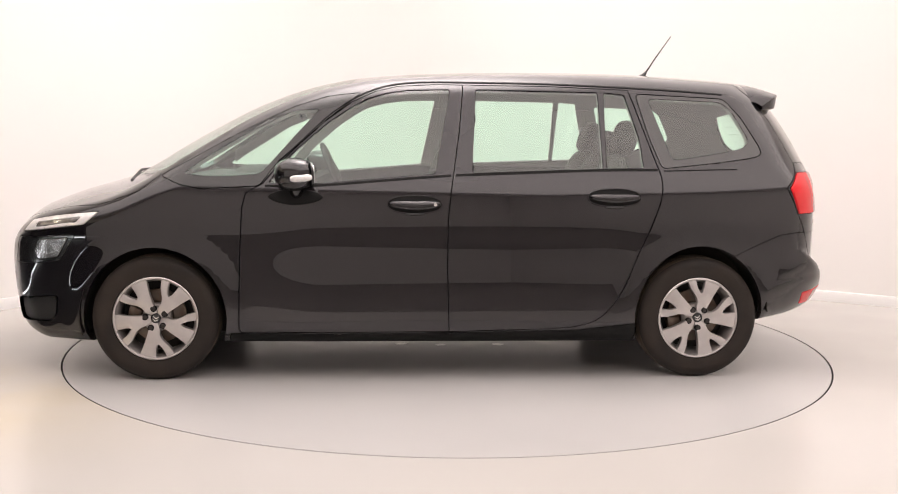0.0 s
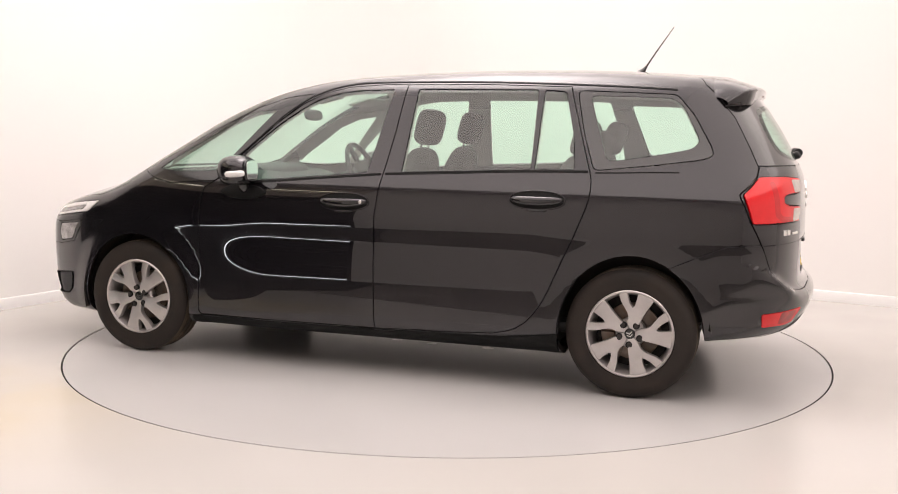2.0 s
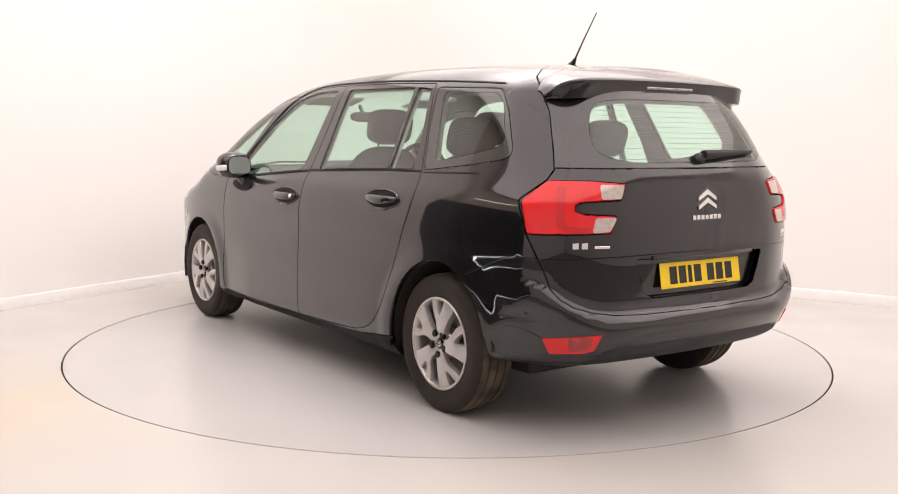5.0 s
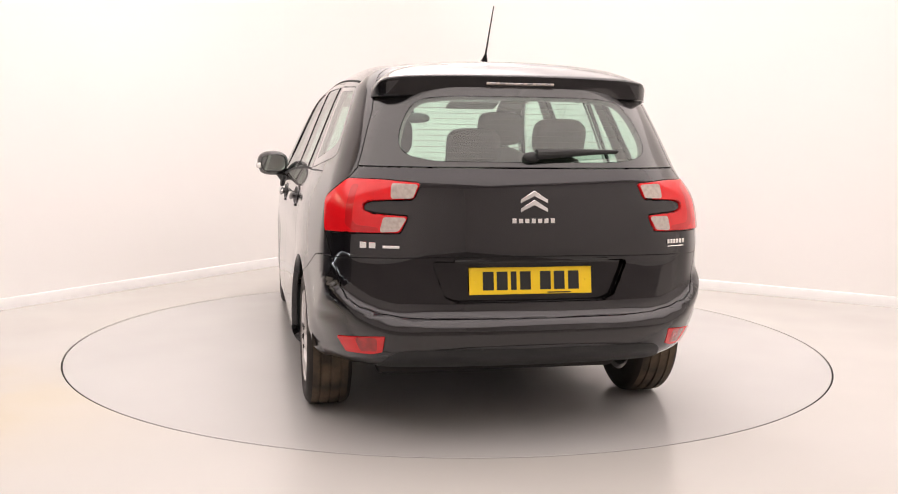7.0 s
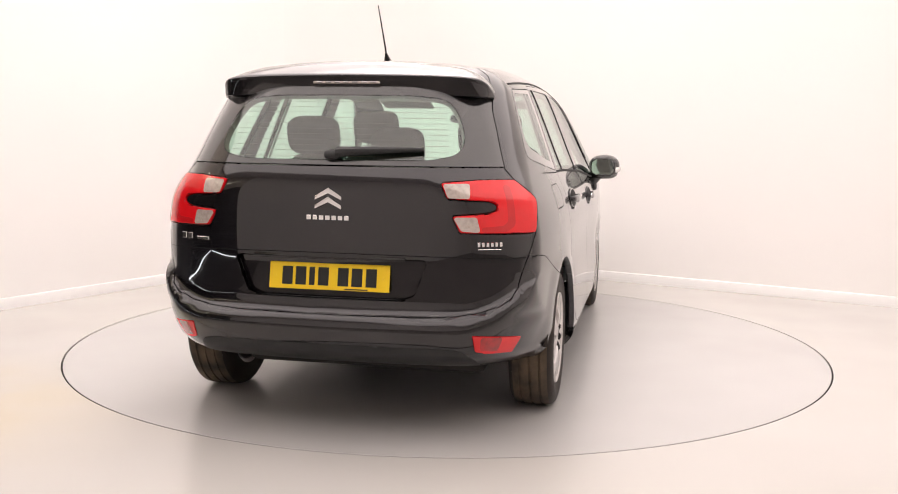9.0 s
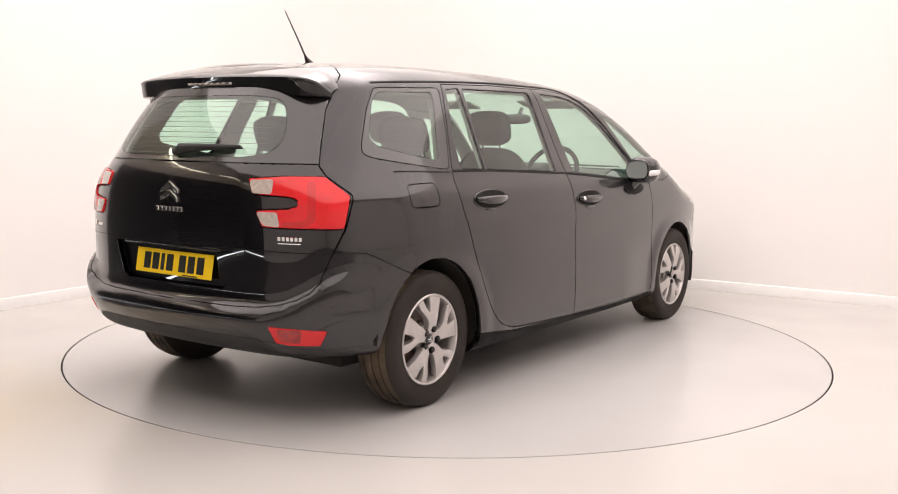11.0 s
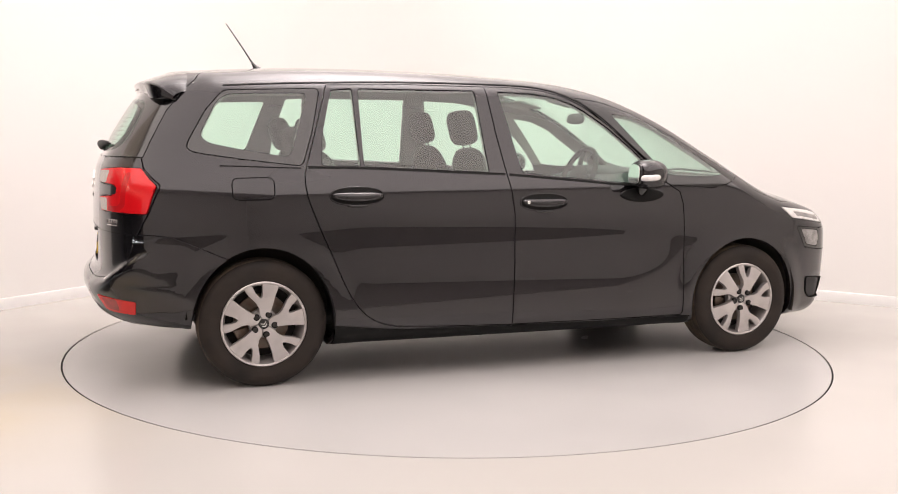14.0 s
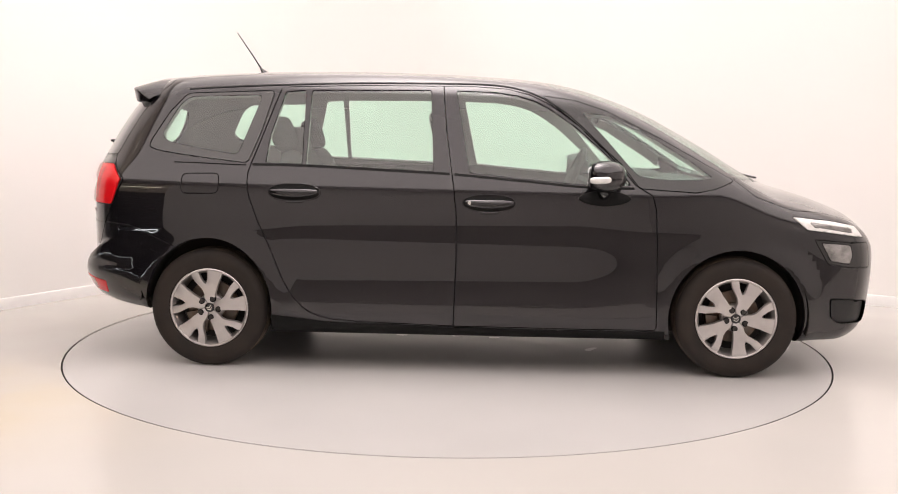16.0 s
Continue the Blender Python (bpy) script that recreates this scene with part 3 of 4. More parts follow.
def panel(name, cells, mat, parent, label="", both=False, flip=False, gap=0.0022, lip=0.016, lift=0.0, shift=(0, 0, 0), edge=0.0016, plus=()):
    """One panel of the bodywork: its cells welded, drawn back a little from the shut lines, with a rounded edge turned inwards."""
    sides = (1, -1) if both else ((-1,) if flip else (1,))
    index, verts, faces = {}, [], []
    for s in sides:
        for c in (*cells, *(plus if s > 0 else ())):
            f = []
            for p in c:
                key = (round(p[0] * 2e4), round(p[1] * 2e4) * s, round(p[2] * 2e4))
                if key not in index:
                    index[key] = len(verts)
                    verts.append((p[0], p[1] * s, p[2]))
                f.append(index[key])
            f = [v for i, v in enumerate(f) if v != f[i - 1]]
            if len(set(f)) > 2:
                faces.append(f)
    v = np.array(verts)
    nrm = facing(v * [1, 1, 1])
    nrm[:, 1] = np.where(v[:, 1] < 0, -np.abs(nrm[:, 1]), np.abs(nrm[:, 1]))
    nrm[np.abs(v[:, 1]) < 1e-4, 1] = 0
    out = []
    for f in faces:
        q = v[f]
        e = np.cross(q[1:] - q[0], np.roll(q, -1, 0)[1:] - q[0]).sum(0)
        out.append(f if e @ nrm[f].mean(0) > 0 else f[::-1])
    faces = out
    faces = mend(v, faces)
    used = {}
    for f in faces:
        for a, b in zip(f, f[1:] + f[:1]):
            used[(a, b)] = used.get((a, b), 0) + 1
    rim = [(a, b) for a, b in used if (b, a) not in used]
    # the way from each rim point into the panel
    inward = {}
    for a, b in rim:
        d = np.cross(nrm[a] + nrm[b], v[b] - v[a])
        size = np.linalg.norm(d)
        if size < 1e-12:
            continue
        for k in (a, b):
            inward[k] = inward.get(k, np.zeros(3)) + d
    base = v + nrm * lift + np.array(shift)
    pts, ns = list(base), list(nrm)
    ring1, ring2 = {}, {}
    for k, d in inward.items():
        d = d / max(np.linalg.norm(d), 1e-9)
        pts[k] = base[k] + d * (gap + edge)
        ring1[k] = len(pts)
        pts.append(base[k] + d * gap - nrm[k] * edge)
        ns.append(nrm[k] * 0.3 - d)
        ring2[k] = len(pts)
        pts.append(base[k] + d * gap - nrm[k] * lip - nrm[k] * lift)
        ns.append(-d)
    for a, b in rim:
        if a in ring1 and b in ring1:
            faces.append([b, a, ring1[a], ring1[b]])
            faces.append([ring1[b], ring1[a], ring2[a], ring2[b]])
    ns = np.array(ns)
    ns /= np.maximum(np.linalg.norm(ns, axis=1), 1e-9)[:, None]
    return mesh_object(name, pts, faces, mat, parent, label, ns, True)


skin = Skin()
low_side = lambda c: c[1] > 0.45
# wheel openings
for cx, ra, rb in ((1.42, 0.362, 0.366), (-1.42, 0.352, 0.384)):
    skin.cut(SIDE, [(cx + ra * math.cos(t), 0.322 + rb * math.sin(t)) for t in (2 * math.pi * i / 56 for i in range(56))], "opening", when=low_side)
# doors
B_SEAM = [(-0.085, 0.256), (-0.074, 0.60), (-0.076, 0.85), (-0.090, 0.98), (-0.104, 1.07), (-0.138, 1.29), (-0.164, 1.54)]
skin.cut(SIDE, [(0.957, 0.968), (0.975, 0.90), (0.985, 0.72), (0.992, 0.48), (0.995, 0.27), (0.985, 0.252)] + B_SEAM +
         [(-0.03, 1.542), (0.184, 1.528), (0.305, 1.498), (0.423, 1.441), (0.569, 1.333), (0.712, 1.197), (0.796, 1.112), (0.868, 1.022)], "front_door", when=low_side)
skin.cut(SIDE, B_SEAM + [(-0.6, 1.540), (-1.055, 1.526), (-1.093, 1.408), (-1.146, 1.244), (-1.193, 1.105), (-1.204, 1.064), (-1.206, 1.02), (-1.200, 0.97), (-1.186, 0.92),
         (-1.135, 0.788), (-1.08, 0.668), (-1.046, 0.585), (-1.012, 0.505), (-0.98, 0.445), (-0.942, 0.39), (-0.90, 0.345), (-0.855, 0.315), (-0.80, 0.294), (-0.736, 0.281), (-0.6, 0.272)], "rear_door", when=low_side)
# side windows and their surrounds
skin.cut(SIDE, rounded([(0.842, 1.022), (0.60, 1.022), (0.408, 1.038), (-0.008, 1.076), (-0.092, 1.514), (0.122, 1.508), (0.243, 1.490), (0.333, 1.462), (0.422, 1.415), (0.539, 1.335), (0.625, 1.262), (0.711, 1.184), (0.785, 1.104)], 0.012, 3), "front_window", ("front_door",))
skin.cut(SIDE, rounded([(-0.232, 1.516), (-0.886, 1.510), (-0.892, 1.109), (-0.205, 1.081)], 0.012), "rear_window", ("rear_door",))
skin.cut(SIDE, rounded([(-0.922, 1.510), (-1.031, 1.500), (-1.098, 1.26), (-1.112, 1.116), (-0.914, 1.110)], 0.012), "rear_vent_window", ("rear_door",))
skin.cut(SIDE, rounded([(-1.092, 1.506), (-1.582, 1.487), (-1.672, 1.386), (-1.766, 1.226), (-1.772, 1.190), (-1.724, 1.172), (-1.505, 1.142), (-1.212, 1.110), (-1.147, 1.288)], 0.03), "quarter_surround", when=low_side)
skin.cut(SIDE, rounded([(-1.160, 1.480), (-1.563, 1.467), (-1.619, 1.425), (-1.706, 1.262), (-1.672, 1.224), (-1.478, 1.186), (-1.272, 1.156)], 0.03), "quarter_window", ("quarter_surround",))
skin.cut(SIDE, rounded([(1.395, 1.052), (1.29, 1.009), (1.185, 0.988), (0.890, 1.006), (0.806, 1.116), (0.549, 1.350), (0.375, 1.492), (0.548, 1.470), (0.727, 1.411), (1.019, 1.263), (1.305, 1.102)], 0.02), "pillar_surround", when=low_side)
skin.cut(SIDE, rounded([(1.275, 1.066), (1.172, 1.143), (0.995, 1.252), (0.872, 1.332), (0.723, 1.390), (0.592, 1.402), (0.715, 1.265), (0.882, 1.072), (0.998, 1.056), (1.176, 1.054)], 0.015), "pillar_window", ("pillar_surround",))
# windscreen and bonnet
skin.cut(PLANV, [(0.40, -0.01), (0.41, 0.40), (0.44, 0.56), (0.70, 0.585), (1.0, 0.655), (1.2, 0.705), (1.38, 0.755), (1.46, 0.70), (1.60, 0.40), (1.64, 0.2), (1.655, -0.01)], "windscreen", when=lambda c: c[2] > 0.95)
skin.cut(PLANV, [(2.27, -0.01), (2.25, 0.25), (2.18, 0.48), (2.05, 0.66), (1.72, 0.812), (1.50, 0.840), (1.40, 0.80), (1.40, 0.77), (1.475, 0.70), (1.615, 0.40), (1.655, 0.2), (1.67, -0.01)], "bonnet", when=lambda c: c[2] > 0.75)
# tailgate with glass and lamps, rear bumper
skin.cut(QUARTER, [(-1.80, 1.60), (-0.835, 1.60), (-0.803, 1.538), (-0.873, 1.38), (-0.897, 1.226), (-0.907, 1.139), (-0.877, 1.097), (-0.771, 1.021), (-0.764, 1.008), (-0.766, 0.99), (-0.796, 0.883), (-0.872, 0.735),
                   (-0.908, 0.65), (-0.95, 0.612), (-1.015, 0.577), (-1.09, 0.553), (-1.164, 0.541), (-1.30, 0.535), (-1.80, 0.533)], "tailgate", when=lambda c: c[0] < -1.5)
skin.cut(QUARTER, [(-1.8, 1.50), (-0.82, 1.50), (-0.868, 1.38), (-0.891, 1.226), (-0.900, 1.147), (-1.8, 1.147)], "rear_surround", ("tailgate",))
skin.cut(REAR, rounded([(-0.9, 1.445), (0.30, 1.440), (0.45, 1.425), (0.505, 1.35), (0.540, 1.25), (0.515, 1.195), (0.40, 1.172), (-0.9, 1.165)], 0.05), "rear_glass", ("rear_surround",))
skin.cut(QUARTER, rounded([(-0.778, 1.012), (-0.885, 1.094), (-1.05, 1.094), (-1.201, 1.083), (-1.186, 1.018), (-1.03, 1.010), (-0.998, 0.998), (-0.998, 0.972), (-1.04, 0.960), (-1.172, 0.950), (-1.146, 0.881), (-0.806, 0.876)], 0.012), "tail_lamp", ("tailgate",), when=lambda c: c[0] < -1.7)
skin.cut(QUARTER, rounded([(-1.100, 1.074), (-1.190, 1.072), (-1.180, 1.026), (-1.108, 1.023)], 0.006), "lamp_clear_upper", ("tail_lamp",))
skin.cut(QUARTER, rounded([(-1.086, 0.940), (-1.162, 0.940), (-1.138, 0.893), (-1.076, 0.888)], 0.006), "lamp_clear_lower", ("tail_lamp",))
skin.cut(QUARTER, rounded([(-0.93, 1.066), (-0.952, 1.066), (-0.952, 0.925), (-0.975, 0.905), (-1.06, 0.898), (-1.06, 0.890), (-0.965, 0.892), (-0.93, 0.915)], 0.01), "lamp_line", ("tail_lamp",))
skin.cut(REAR, rounded([(0.415, 0.764), (0.385, 0.68), (0.360, 0.615), (0.315, 0.598), (-0.9, 0.598), (-0.9, 0.764)], 0.02), "plate_recess", ("tailgate",))
skin.cut(SIDE, [(-1.60, 0.60), (-1.60, 0.655), (-1.75, 0.720), (-1.86, 0.765), (-1.95, 0.775), (-2.5, 0.775), (-2.5, 0.1), (-1.60, 0.1)], "rear_bumper", when=lambda c: c[2] < 0.85)
skin.cut(QUARTER, rounded([(-0.876, 0.444), (-1.128, 0.468), (-1.094, 0.393), (-1.04, 0.380), (-0.905, 0.374)], 0.01), "fog_lamp", ("rear_bumper",), when=lambda c: c[0] < -1.8)
skin.cut(QUARTER, rounded([(-0.99, 0.448), (-1.085, 0.456), (-1.07, 0.402), (-0.995, 0.394)], 0.01), "fog_core", ("fog_lamp",))
skin.cut(REAR, rounded([(-0.1, 0.410), (0.50, 0.408), (0.575, 0.395), (0.625, 0.31), (0.62, 0.05), (-0.1, 0.05)], 0.03), "bumper_insert", ("rear_bumper",), when=lambda c: c[0] < -1.95)
# front lamps and grille openings
skin.cut(BOW, rounded([(0.950, 0.815), (0.794, 0.845), (0.596, 0.869), (0.622, 0.826), (0.645, 0.800), (0.90, 0.763), (0.985, 0.755)], 0.006), "head_lamp", ("body", "bonnet"), when=lambda c: c[0] > 1.5)
skin.cut(BOW, rounded([(0.90, 0.802), (0.80, 0.818), (0.672, 0.838), (0.684, 0.816), (0.80, 0.797), (0.90, 0.780)], 0.004), "lamp_core", ("head_lamp",))
skin.cut(BOW, rounded([(1.02, 0.728), (0.880, 0.728), (0.680, 0.750), (0.758, 0.618), (0.885, 0.596), (1.05, 0.59)], 0.012), "lamp_housing", when=lambda c: c[0] > 1.5)
skin.cut(BOW, rounded([(0.880, 0.717), (0.715, 0.734), (0.772, 0.632), (0.882, 0.612), (0.90, 0.66)], 0.012), "low_beam", ("lamp_housing",), when=lambda c: c[0] > 1.5)
skin.cut(BOW, rounded([(1.05, 0.405), (0.94, 0.415), (0.781, 0.430), (0.790, 0.330), (0.83, 0.296), (0.987, 0.290), (1.07, 0.292)], 0.02), "side_intake", when=lambda c: c[0] > 1.5)
skin.cut(REAR, rounded([(-0.1, 0.62), (0.42, 0.60), (0.40, 0.42), (0.34, 0.34), (-0.1, 0.33)], 0.03), "front_grille", when=lambda c: c[0] > 1.9)
# sills
skin.cut(SIDE, [(1.065, 0.05), (1.04, 0.246), (0.5, 0.244), (-0.1, 0.250), (-0.75, 0.264), (-1.07, 0.30), (-1.07, 0.05)], "sill", when=low_side)
# fuel flap on one side only
skin.cut(SIDE, rounded([(-1.567, 1.050), (-1.362, 1.054), (-1.362, 0.948), (-1.567, 0.946)], 0.03), "fuel_flap")

flap = skin.take("fuel_flap")
panel("body", skin.take("body"), PAINT, car, "black metallic painted body shell", both=True, lip=0.03, plus=flap)
panel("fuel_flap", flap, PAINT, car, "black painted fuel filler flap", flip=True, gap=0.0012)
panel("bonnet", skin.take("bonnet"), PAINT, car, "black painted bonnet", both=True)
panel("windscreen", skin.take("windscreen"), GLASS, car, "green-tinted windscreen", both=True, lip=0.006)
tailgate = panel("tailgate", skin.take("tailgate"), PAINT, car, "black painted tailgate", both=True, lip=0.02, gap=0.0035)
panel("rear_surround", skin.take("rear_surround"), PRINT_BLACK, tailgate, "black printed border of the rear window", both=True, lip=0.006, gap=0.0015)
panel("rear_glass", skin.take("rear_glass"), GLASS, tailgate, "green-tinted rear window", both=True, lip=0.004, gap=-0.0005, edge=0.0005)
panel("plate_recess", skin.take("plate_recess"), PAINT, tailgate, "recessed number plate panel", both=True, shift=(0.030, 0, 0), gap=0.0, lip=-0.026, edge=-0.004)
bumper = panel("rear_bumper", skin.take("rear_bumper"), PAINT, car, "black painted rear bumper", both=True, lip=0.03, gap=0.0006, edge=0.0008)
panel("bumper_insert", skin.take("bumper_insert"), MATTE_BLACK, bumper, "textured black lower bumper insert", both=True, lift=0.0015, lip=0.008, gap=0.0006, edge=0.001)
for flip in (False, True):
    front = panel("front_door", skin.take("front_door"), PAINT, car, "black painted front door", flip=flip)
    panel("door_window", skin.take("front_window"), GLASS, front, "green-tinted front door window", flip=flip, lift=-0.004, lip=0.005, gap=0.0)
    rear = panel("rear_door", skin.take("rear_door"), PAINT, car, "black painted rear door", flip=flip)
    panel("door_window", skin.take("rear_window"), GLASS, rear, "green-tinted rear door window", flip=flip, lift=-0.004, lip=0.005, gap=0.0)
    panel("vent_window", skin.take("rear_vent_window"), GLASS, rear, "small fixed green-tinted window", flip=flip, lift=-0.004, lip=0.005, gap=0.0)
    panel("quarter_surround", skin.take("quarter_surround"), PRINT_BLACK, car, "black border of the rear side window", flip=flip, lip=0.006, gap=0.0015)
    panel("quarter_window", skin.take("quarter_window"), GLASS, car, "fixed green-tinted rear side window", flip=flip, lip=0.004, gap=-0.0005, edge=0.0005)
    panel("pillar_surround", skin.take("pillar_surround"), GLOSS_BLACK, car, "black border of the window ahead of the door", flip=flip, lip=0.006, gap=0.0015)
    panel("pillar_window", skin.take("pillar_window"), GLASS, car, "fixed green-tinted window ahead of the door", flip=flip, lip=0.004, gap=-0.0005, edge=0.0005)
    lamp = panel("tail_lamp", skin.take("tail_lamp"), RED_LENS, tailgate, "red wrap-round tail lamp", flip=flip, lift=0.008, lip=0.012, gap=0.0012, edge=0.003)
    # lamp pieces lie one level under the lamp
    panel("clear_window", skin.take("lamp_clear_upper"), CLEAR_LENS, lamp, "clear reversing lamp window", flip=flip, lift=0.0090, lip=0.004, gap=-0.0050, edge=0.0006)
    panel("clear_window", skin.take("lamp_clear_lower"), CLEAR_LENS, lamp, "clear lower lamp window", flip=flip, lift=0.0090, lip=0.004, gap=-0.0050, edge=0.0006)
    panel("light_guide", skin.take("lamp_line"), DEEP_RED, lamp, "darker red light guide", flip=flip, lift=0.0086, lip=0.004, gap=-0.0062, edge=0.0004)
    fog = panel("fog_lamp", skin.take("fog_lamp"), RED_LENS, bumper, "red rear fog lamp", flip=flip, lift=0.003, lip=0.01, gap=0.0012)
    panel("reflector", skin.take("fog_core"), FOG_RED, fog, "darker faceted reflector in the fog lamp", flip=flip, lift=0.0036, lip=0.004, gap=-0.0045, edge=0.0005)
    drl = panel("head_lamp", skin.take("head_lamp"), HEAD_LENS, car, "slim clear daytime running lamp", flip=flip, lift=0.003, lip=0.012, gap=0.0015, edge=0.003)
    panel("lamp_core", skin.take("lamp_core"), LAMP_SILVER, drl, "grey reflector inside the lamp", flip=flip, lift=0.001, lip=0.004, gap=0.0)
    panel("lamp_housing", skin.take("lamp_housing"), GLOSS_BLACK, car, "gloss black lamp housing", flip=flip, lip=0.012, gap=0.001)
    panel("low_beam", skin.take("low_beam"), LAMP_SILVER, car, "clear lower head lamp", flip=flip, lift=0.001, lip=0.012, gap=0.002, edge=0.003)
    panel("side_intake", skin.take("side_intake"), MATTE_BLACK, car, "black bumper side intake", flip=flip, lift=-0.012, lip=-0.006, gap=0.0)
    panel("sill", skin.take("sill"), RUBBER_SEAL, car, "dull black side sill", flip=flip, gap=0.0015, lip=0.02)
panel("front_grille", skin.take("front_grille"), MATTE_BLACK, car, "black lower grille", both=True, lift=-0.01, lip=-0.005, gap=0.0)


def liner(name, labels, keep, mat, label, depth):
    """Inner trim that follows the bodywork a hand's breadth inside it."""
    cells = [c for c in skin.take(*labels) if keep(c.mean(0))]
    flat = np.concatenate(cells)
    flat = flat - facing(flat) * depth
    moved = np.split(flat, np.cumsum([len(c) for c in cells])[:-1])
    index, verts, faces = {}, [], []
    for s in (1, -1):
        for c in moved:
            f = []
            for p in c:
                key = (round(p[0] * 1e4), round(p[1] * 1e4) * s, round(p[2] * 1e4))
                if key not in index:
                    index[key] = len(verts)
                    verts.append((p[0], p[1] * s, p[2]))
                f.append(index[key])
            f = [v for i, v in enumerate(f) if v != f[i - 1]]
            if len(set(f)) > 2:
                faces.append(f if s > 0 else f[::-1])
    return mesh_object(name, verts, faces, mat, car, label, smooth=True)


ALL = ("body", "front_door", "rear_door", "tailgate", "quarter_surround", "pillar_surround", "rear_surround", "tail_lamp", "lamp_clear_upper", "lamp_clear_lower", "lamp_line", "fuel_flap", "rear_bumper")
cabin = lambda c: c[0] < 1.25 and c[2] > 0.28
liner("upper_trim", ALL, lambda c: cabin(c) and c[2] > 1.07, LINER, "pale grey headlining and pillar trim", 0.03)
liner("lower_trim", ALL, lambda c: cabin(c) and c[2] <= 1.07, DASH, "charcoal inner door and side trim", 0.03)
part("cabin_floor", block((2.7, 1.45, 0.06), pose(-0.3, 0, 0.30), 0.02, 2), DASH, car, "dark cabin floor")
part("load_floor", block((0.80, 1.10, 0.30), pose(-1.66, 0, 0.52), 0.02, 2), DASH, car, "dark load floor over the wheels")


# ---- wheels ----
def spoke_outline(a):
    """A broad arm with a narrow branch that leaves it half-way, opening like a Y towards the rim."""
    def at(r, deg):
        return r * math.cos(radians(a + deg)), r * math.sin(radians(a + deg))
    return [at(0.030, -38), at(0.050, -30), at(0.075, -17.5), at(0.110, -13.5), at(0.150, -12), at(0.209, -12), at(0.209, 12), at(0.165, 12.5), at(0.142, 14),
            at(0.134, 17), at(0.142, 20.5), at(0.165, 24.5), at(0.209, 27), at(0.209, 39), at(0.165, 38), at(0.135, 34), at(0.110, 29), at(0.085, 27), at(0.062, 33), at(0.030, 34)]


def make_wheel():
    hub = tagged(new("wheel"), "silver five-spoke alloy wheel with a worn black tyre")
    tyre = part("tyre", lathe([(0.214, 0.088), (0.222, 0.097), (0.236, 0.099), (0.262, 0.104), (0.285, 0.1035), (0.303, 0.097), (0.314, 0.088), (0.3195, 0.079)], 96), TYRE, hub, "worn black tyre sidewall")
    part("inner_wall", lathe([(0.214, -0.1), (0.262, -0.104), (0.300, -0.098), (0.314, -0.088), (0.3195, -0.079)], 64), TYRE, hub, "inner tyre sidewall")
    prof = [(0.3195, 0.079)]
    for h in (0.045, 0.0, -0.045):
        prof += [(0.3235, h + 0.006), (0.316, h + 0.005), (0.316, h - 0.005), (0.3235, h - 0.006)]
    prof += [(0.3195, -0.079)]
    part("tread", lathe(prof, 96), TREAD, hub, "dusty grooved tyre tread")
    # rim barrel and lip
    part("rim", lathe([(0.214, 0.088), (0.2165, 0.096), (0.212, 0.100), (0.205, 0.097), (0.198, 0.085), (0.190, 0.06), (0.186, -0.02), (0.195, -0.09), (0.214, -0.1)], 96), ALLOY, hub, "silver alloy rim")
    for i in range(5):
        bm = prism(spoke_outline(90 + 72 * i), 0.032, 0.0045)
        for v in bm.verts:
            r = math.hypot(v.co.x, v.co.y)
            v.co.z += 0.062 + 0.012 * math.sin(min(r / 0.2, 1) * math.pi) - 0.020 * (r < 0.075) * (1 - r / 0.075)
        part("spoke", bm, ALLOY, hub)
    part("hub_face", lathe([(0.0, 0.078), (0.026, 0.078), (0.029, 0.075), (0.030, 0.068), (0.052, 0.070), (0.066, 0.072), (0.074, 0.062), (0.074, 0.03)], 48), ALLOY, hub, "silver wheel centre")
    part("centre_cap", lathe([(0.0, 0.0845), (0.020, 0.0838), (0.0255, 0.081), (0.0265, 0.076)], 32), GLOSS_BLACK, hub, "dark wheel centre cap", at=pose(0, 0, 0.007))
    for z in (-0.006, 0.007):
        part("cap_chevron", prism([(-0.014, z - 0.006), (0, z + 0.004), (0.014, z - 0.006), (0.014, z - 0.001), (0, z + 0.0095), (-0.014, z - 0.001)], 0.002, at=pose(0, 0, 0.0912)), CHROME, hub)
    for i in range(5):
        a = radians(75 + 72 * i)
        part("wheel_bolt", lathe([(0.0, 0.072), (0.0095, 0.072), (0.0112, 0.068), (0.0115, 0.056)], 12), CAST, hub, at=pose(0.053 * math.cos(a), 0.053 * math.sin(a), 0.0335))
        # a raised dark disc stands in for the shade inside the bolt hole
        part("dark_bolt_disc", lathe([(0.0165, 0.060), (0.0165, 0.0735), (0.0155, 0.0740), (0.0, 0.0740)], 16), RUBBER_SEAL, hub, at=pose(0.053 * math.cos(a), 0.053 * math.sin(a), 0.0275))
    part("brake_disc", lathe([(0.0, 0.022), (0.075, 0.022), (0.078, 0.010), (0.140, 0.010), (0.142, 0.0), (0.140, -0.012), (0.0, -0.012)], 64), STEEL, hub, "rust-flecked steel brake disc")
    bm = prism([(0.15 * math.cos(radians(t)), 0.15 * math.sin(radians(t))) for t in range(-32, 33, 8)] + [(0.085 * math.cos(radians(t)), 0.085 * math.sin(radians(t))) for t in range(30, -31, -10)], 0.06, 0.006, at=pose(0, 0, -0.018))
